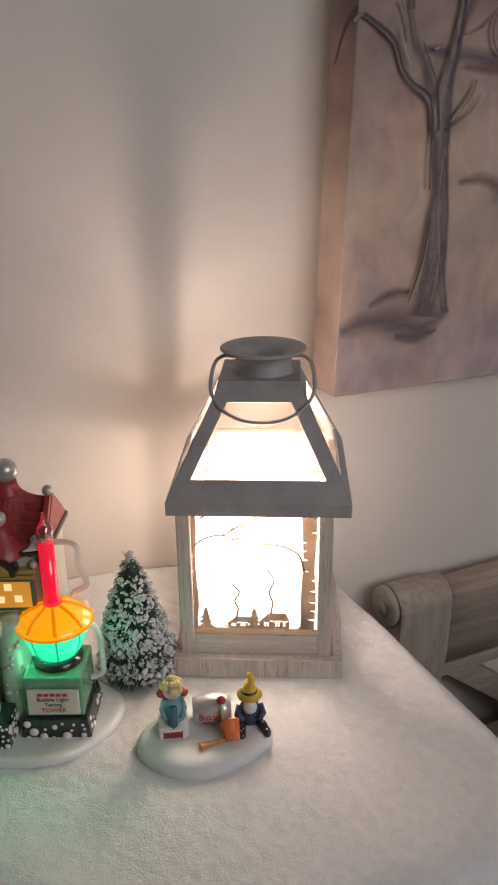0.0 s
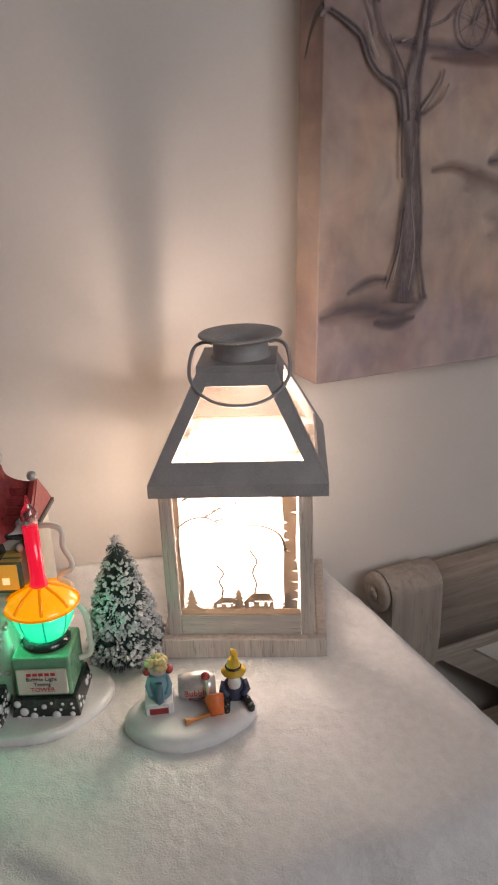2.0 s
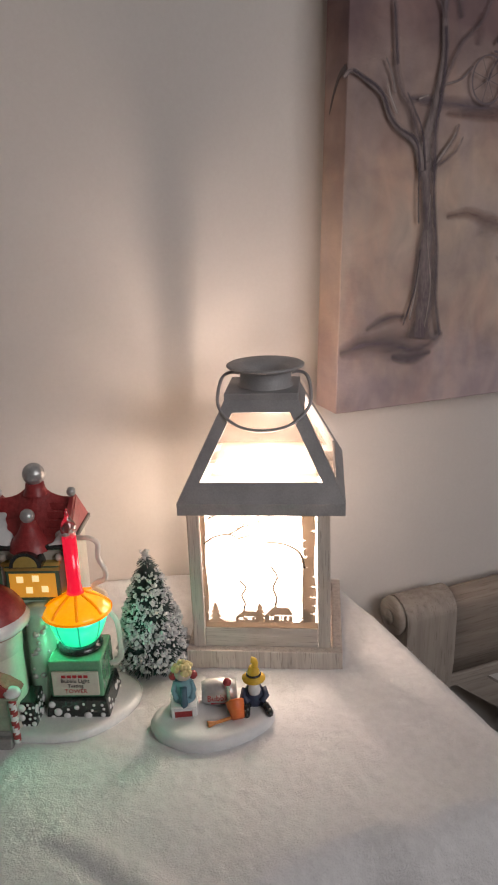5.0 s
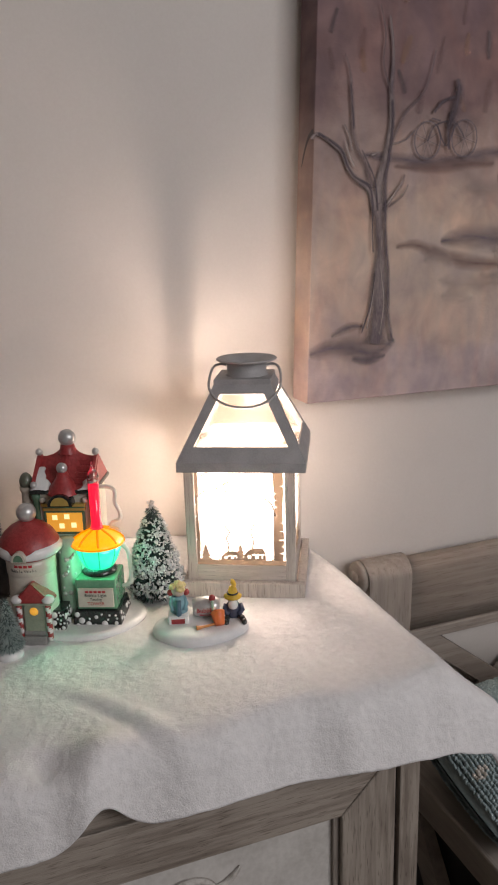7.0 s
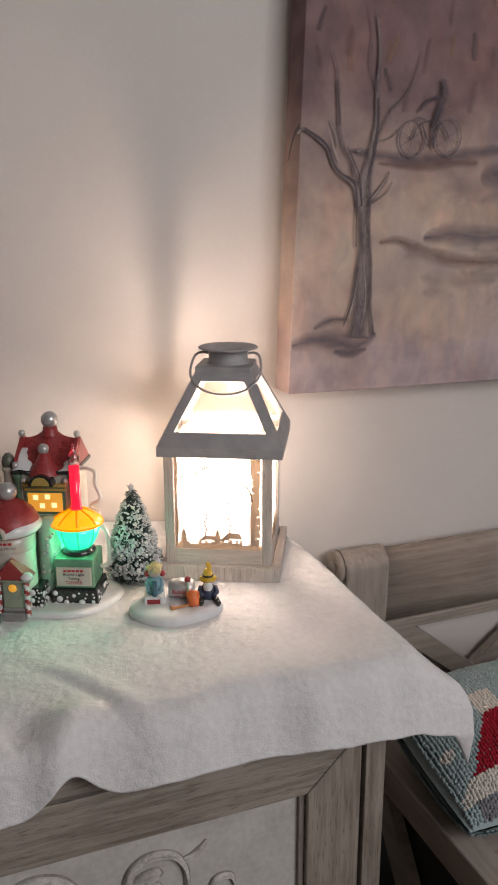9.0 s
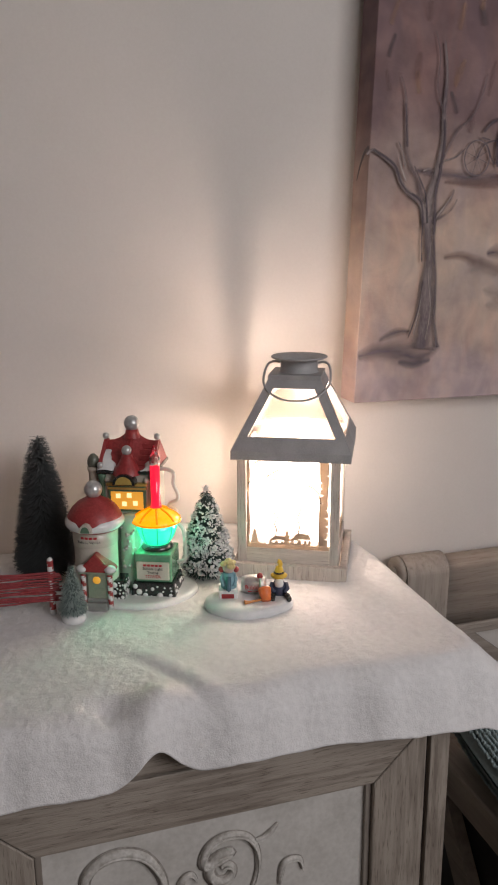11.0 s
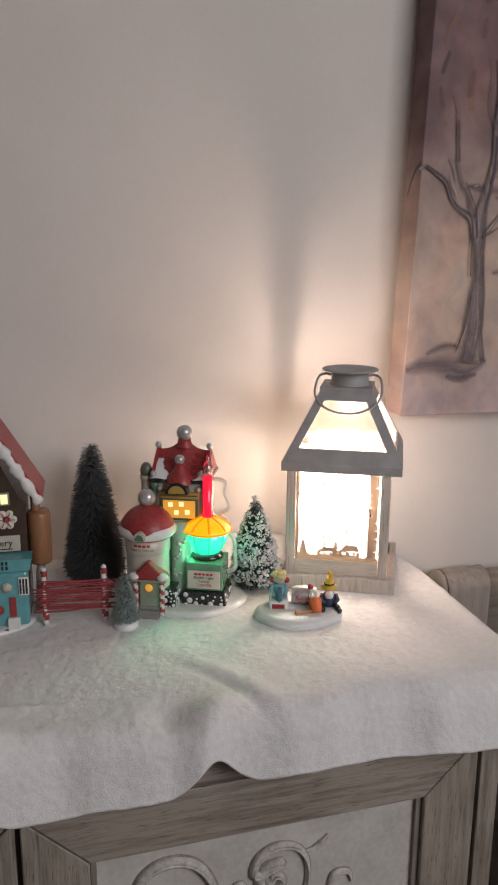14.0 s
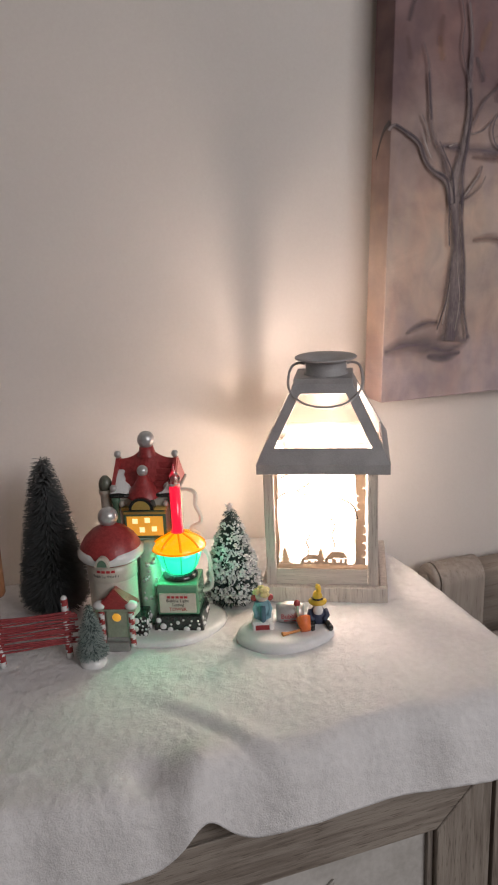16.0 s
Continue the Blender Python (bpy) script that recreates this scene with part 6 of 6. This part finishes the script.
# ---- bench and its pillow ----
def bench():
    b = thing("bench", pose(0, 0, 0), "grey-brown oak bench with a rolled crest rail and crossed back", "bench")
    X0, X1 = 0.440, 1.640
    # rolled crest in profile (depth, height)
    def crest(z0, z1, grow):
        o = [(0.7315 - grow, z0), (0.7265 - grow, z0 + 0.03), (0.7230 - grow, z0 + 0.06), (0.7212 - grow, z1 - 0.040)]
        for i in range(27):
            a = math.radians(183 - i * 8)
            o.append((0.745 + (0.024 + grow) * math.cos(a), z1 - 0.024 - grow + (0.024 + grow) * math.sin(a)))
        o += [(0.768, z1 - 0.055), (0.768, z0)]
        return o
    part("crest_rail", prismed(crest(0.640, 0.772, 0.0), 0.548, X1 - 0.10, "x"), M_BENCH, b, "rolled crest rail", smooth=True).data.polygons.foreach_set("use_smooth", [False, False] + [True] * 33)
    part("crest_bead", boxed(0.549, X1 - 0.101, 0.728, 0.766, 0.6245, 0.6385, 0.003), M_BENCH, b, "moulded lower edge")
    part("crest_bead", boxed(0.549, X1 - 0.101, 0.733, 0.766, 0.6145, 0.6240, 0.002), M_BENCH, b)
    for x0, x1 in ((X0 + 0.026, 0.5465), (X1 - 0.099, X1)):
        bm = prismed(crest(0.611, 0.780, 0.006), x0, x1, "x")
        part("end_scroll", bm, M_BENCH_V, b, "scrolled end block")
        part("back_post", boxed(x0, x1, 0.735, 0.7695, 0.0, 0.6105, 0.003), M_BENCH_V, b)
    part("scroll_disc", turned([(0, 0), (0.026, 0), (0.028, 0.004), (0.026, 0.010), (0.0, 0.010)], 28, pose(X0 + 0.0255, 0.745, 0.752, 0, -90, 0)), M_BENCH_Y, b, "round scroll end", smooth=True)
    part("scroll_disc", turned([(0, 0.0102), (0.010, 0.0102), (0.012, 0.013), (0, 0.015)], 24, pose(X0 + 0.0255, 0.745, 0.752, 0, -90, 0)), M_BENCH_Y, b, smooth=True)
    # crossed braces in two bays
    for x0, x1 in ((0.566, 0.962), (1.02, 1.52)):
        for s, y in ((1, 0.738), (-1, 0.7475)):
            a, c = (x0, x1) if s == 1 else (x1, x0)
            w = 0.036
            d = s * w
            part("brace", prismed([(a, 0.6135), (a + d * 1.5, 0.6135), (c, 0.345), (c - d * 1.5, 0.345)], y, y + (0.022 if s == 1 else 0.02)), M_BENCH, b, "diagonal brace")
    part("middle_post", boxed(0.970, 1.012, 0.737, 0.768, 0.33, 0.6135, 0.002), M_BENCH_V, b)
    part("lower_rail", boxed(0.5475, X1 - 0.1, 0.737, 0.768, 0.50 - 0.19, 0.344, 0.003), M_BENCH, b)
    # seat
    part("side_rail", boxed(0.437, 0.480, 0.20, 0.734, 0.475, 0.528, 0.004), M_BENCH_Y, b, "side rail of the seat")
    part("side_rail", boxed(X1 - 0.043, X1, 0.20, 0.734, 0.475, 0.528, 0.004), M_BENCH_Y, b)
    part("seat", boxed(0.4815, X1 - 0.0445, 0.185, 0.733, 0.475, 0.500, 0.004), M_BENCH, b, "dark seat board")
    for x0 in (0.440, X1 - 0.055):
        part("front_leg", boxed(x0, x0 + 0.052, 0.20, 0.25, 0.0, 0.474, 0.004), M_BENCH_V, b)
    for x0 in (0.446, X1 - 0.030):
        part("side_stretcher", boxed(x0, x0 + 0.024, 0.2505, 0.734, 0.20, 0.235, 0.003), M_BENCH_Y, b)
        part("corner_brace", prismed([(0.60, 0.474), (0.54, 0.474), (0.36, 0.236), (0.42, 0.236)], x0, x0 + 0.020, "x"), M_BENCH_Y, b)
    # added black sheets in place of the deep shade under the seat
    part("shade_panel", boxed(0.470, 0.474, 0.252, 0.733, 0.02, 0.473, 0.001), M_SEAT_SHADE, b, "added black panel standing in for shade below the seat")
    part("shade_panel", boxed(0.476, X1 - 0.06, 0.726, 0.732, 0.02, 0.473, 0.001), M_SEAT_SHADE, b)
    return b


bench()


def pillow():
    M = pose(0.650, 0.305, 0.571, 0, 0, -2) @ pose(0, 0, 0, -81, 0, 0)
    p = thing("pillow", M, "blue hooked-wool pillow with red and white winter motif, on the bench", "pillow")
    yarn = [surf("blue_yarn", (0.40, 0.49, 0.505), (0.30, 0.39, 0.405), rough=0.9, scale=200, fine=1500, bump=0.5, spec=0.15),
            surf("white_yarn", (0.74, 0.70, 0.64), (0.62, 0.58, 0.53), rough=0.9, scale=200, fine=1500, bump=0.5, spec=0.15),
            surf("red_yarn", (0.40, 0.02, 0.04), (0.28, 0.012, 0.025), rough=0.9, scale=200, fine=1500, bump=0.5, spec=0.15),
            surf("grey_yarn", (0.27, 0.27, 0.29), (0.19, 0.19, 0.21), rough=0.9, scale=200, fine=1500, bump=0.5, spec=0.15)]
    W, Ht = 0.44, 0.25

    def puff(u, v):
        return 0.080 * (max(0, 1 - abs(u) ** 2.6) * max(0, 1 - abs(v) ** 2.6)) ** 0.55
    bm = bmesh.new()
    for side in (-1, 1):
        K, J = 26, 20
        g = [[bm.verts.new((W / 2 * (-1 + 2 * i / K) * (1 - 0.03 * (-1 + 2 * j / J) ** 2), side * (puff(-1 + 2 * i / K, -1 + 2 * j / J) + 0.002), Ht / 2 * (j / J * 2))) for j in range(J + 1)] for i in range(K + 1)]
        for i in range(K):
            for j in range(J):
                bm.faces.new((g[i][j], g[i + 1][j], g[i + 1][j + 1], g[i][j + 1]))
    bmesh.ops.recalc_face_normals(bm, faces=bm.faces)
    part("cover", bm, yarn[0], p, "blue wool cover", smooth=True)
    rnd = random.Random(6)
    verts, faces, mats = [], [], []
    NI, NJ = 100, 84
    for i, j, face in [(i, j, 1) for i in range(NI) for j in range(NJ)] + [(i, j, -1) for i in range(NI) for j in range(NJ) if i < 22 or j < 11]:
        if -1 <= face:
            u = -0.985 + 1.97 * (i + 0.5) / NI
            v = -0.985 + 1.97 * (j + 0.5 + 0.5 * (i % 2)) / (NJ + 0.5)
            y = -face * (puff(u, v) + 0.0035)
            c = Vector((W / 2 * u * (1 - 0.03 * v * v), y, Ht / 2 * (v + 1)))
            # motif: a red mitten shape with white cuffs, snow dots, a grey ground
            x, z = u * W / 2, v * Ht / 2
            k = 0
            lx = -0.124 + 0.79 * z
            if z < -0.098 + 0.004 * math.sin(x * 40) and x > -0.200:
                k = 3
            if lx < x < 0.03 and -0.083 < z < -0.007:
                k = 2
            if (-0.135 < x < -0.098 and -0.007 < z < 0.031) or (lx - 0.012 < x < -0.135 and -0.104 < z < -0.078) or (-0.07 < x < -0.04 and 0.0 < z < 0.03):
                k = 1
            if face < 0:
                k = 0
            if (x + 0.200) ** 2 + (z + 0.036) ** 2 < 0.00008 or (x - 0.12) ** 2 + (z - 0.06) ** 2 < 0.00012:
                k = 1
            rx, ry, rz = 0.0023 * rnd.uniform(0.8, 1.25), 0.0026 * rnd.uniform(0.7, 1.3), 0.0025 * rnd.uniform(0.8, 1.3)
            c += Vector((rnd.uniform(-1, 1), 0, rnd.uniform(-1, 1))) * 0.0011
            b0 = len(verts)
            ring6 = [(math.cos(q * math.pi / 3), math.sin(q * math.pi / 3)) for q in range(6)]
            verts += [(c.x + rx * a, c.y + face * ry, c.z + rz * b) for a, b in ring6]
            verts += [(c.x + rx * 0.85 * a, c.y - face * ry * 0.5, c.z + rz * 0.85 * b) for a, b in ring6]
            verts.append((c.x, c.y - face * ry, c.z))
            for q in range(6):
                r = (q + 1) % 6
                faces.append((b0 + q, b0 + r, b0 + 6 + r, b0 + 6 + q))
                faces.append((b0 + 6 + q, b0 + 6 + r, b0 + 12))
                mats += [k, k]
    me = bpy.data.meshes.new("wool_pile")
    me.from_pydata(verts, [], faces)
    for mm in yarn:
        me.materials.append(mm)
    me.polygons.foreach_set("material_index", mats)
    for q in me.polygons:
        q.use_smooth = True
    ob = new("wool_pile", me)
    ob.parent = p
    tagged(ob, "hooked wool loops in blue, red and white", kind="stuff")
    return p


pillow()
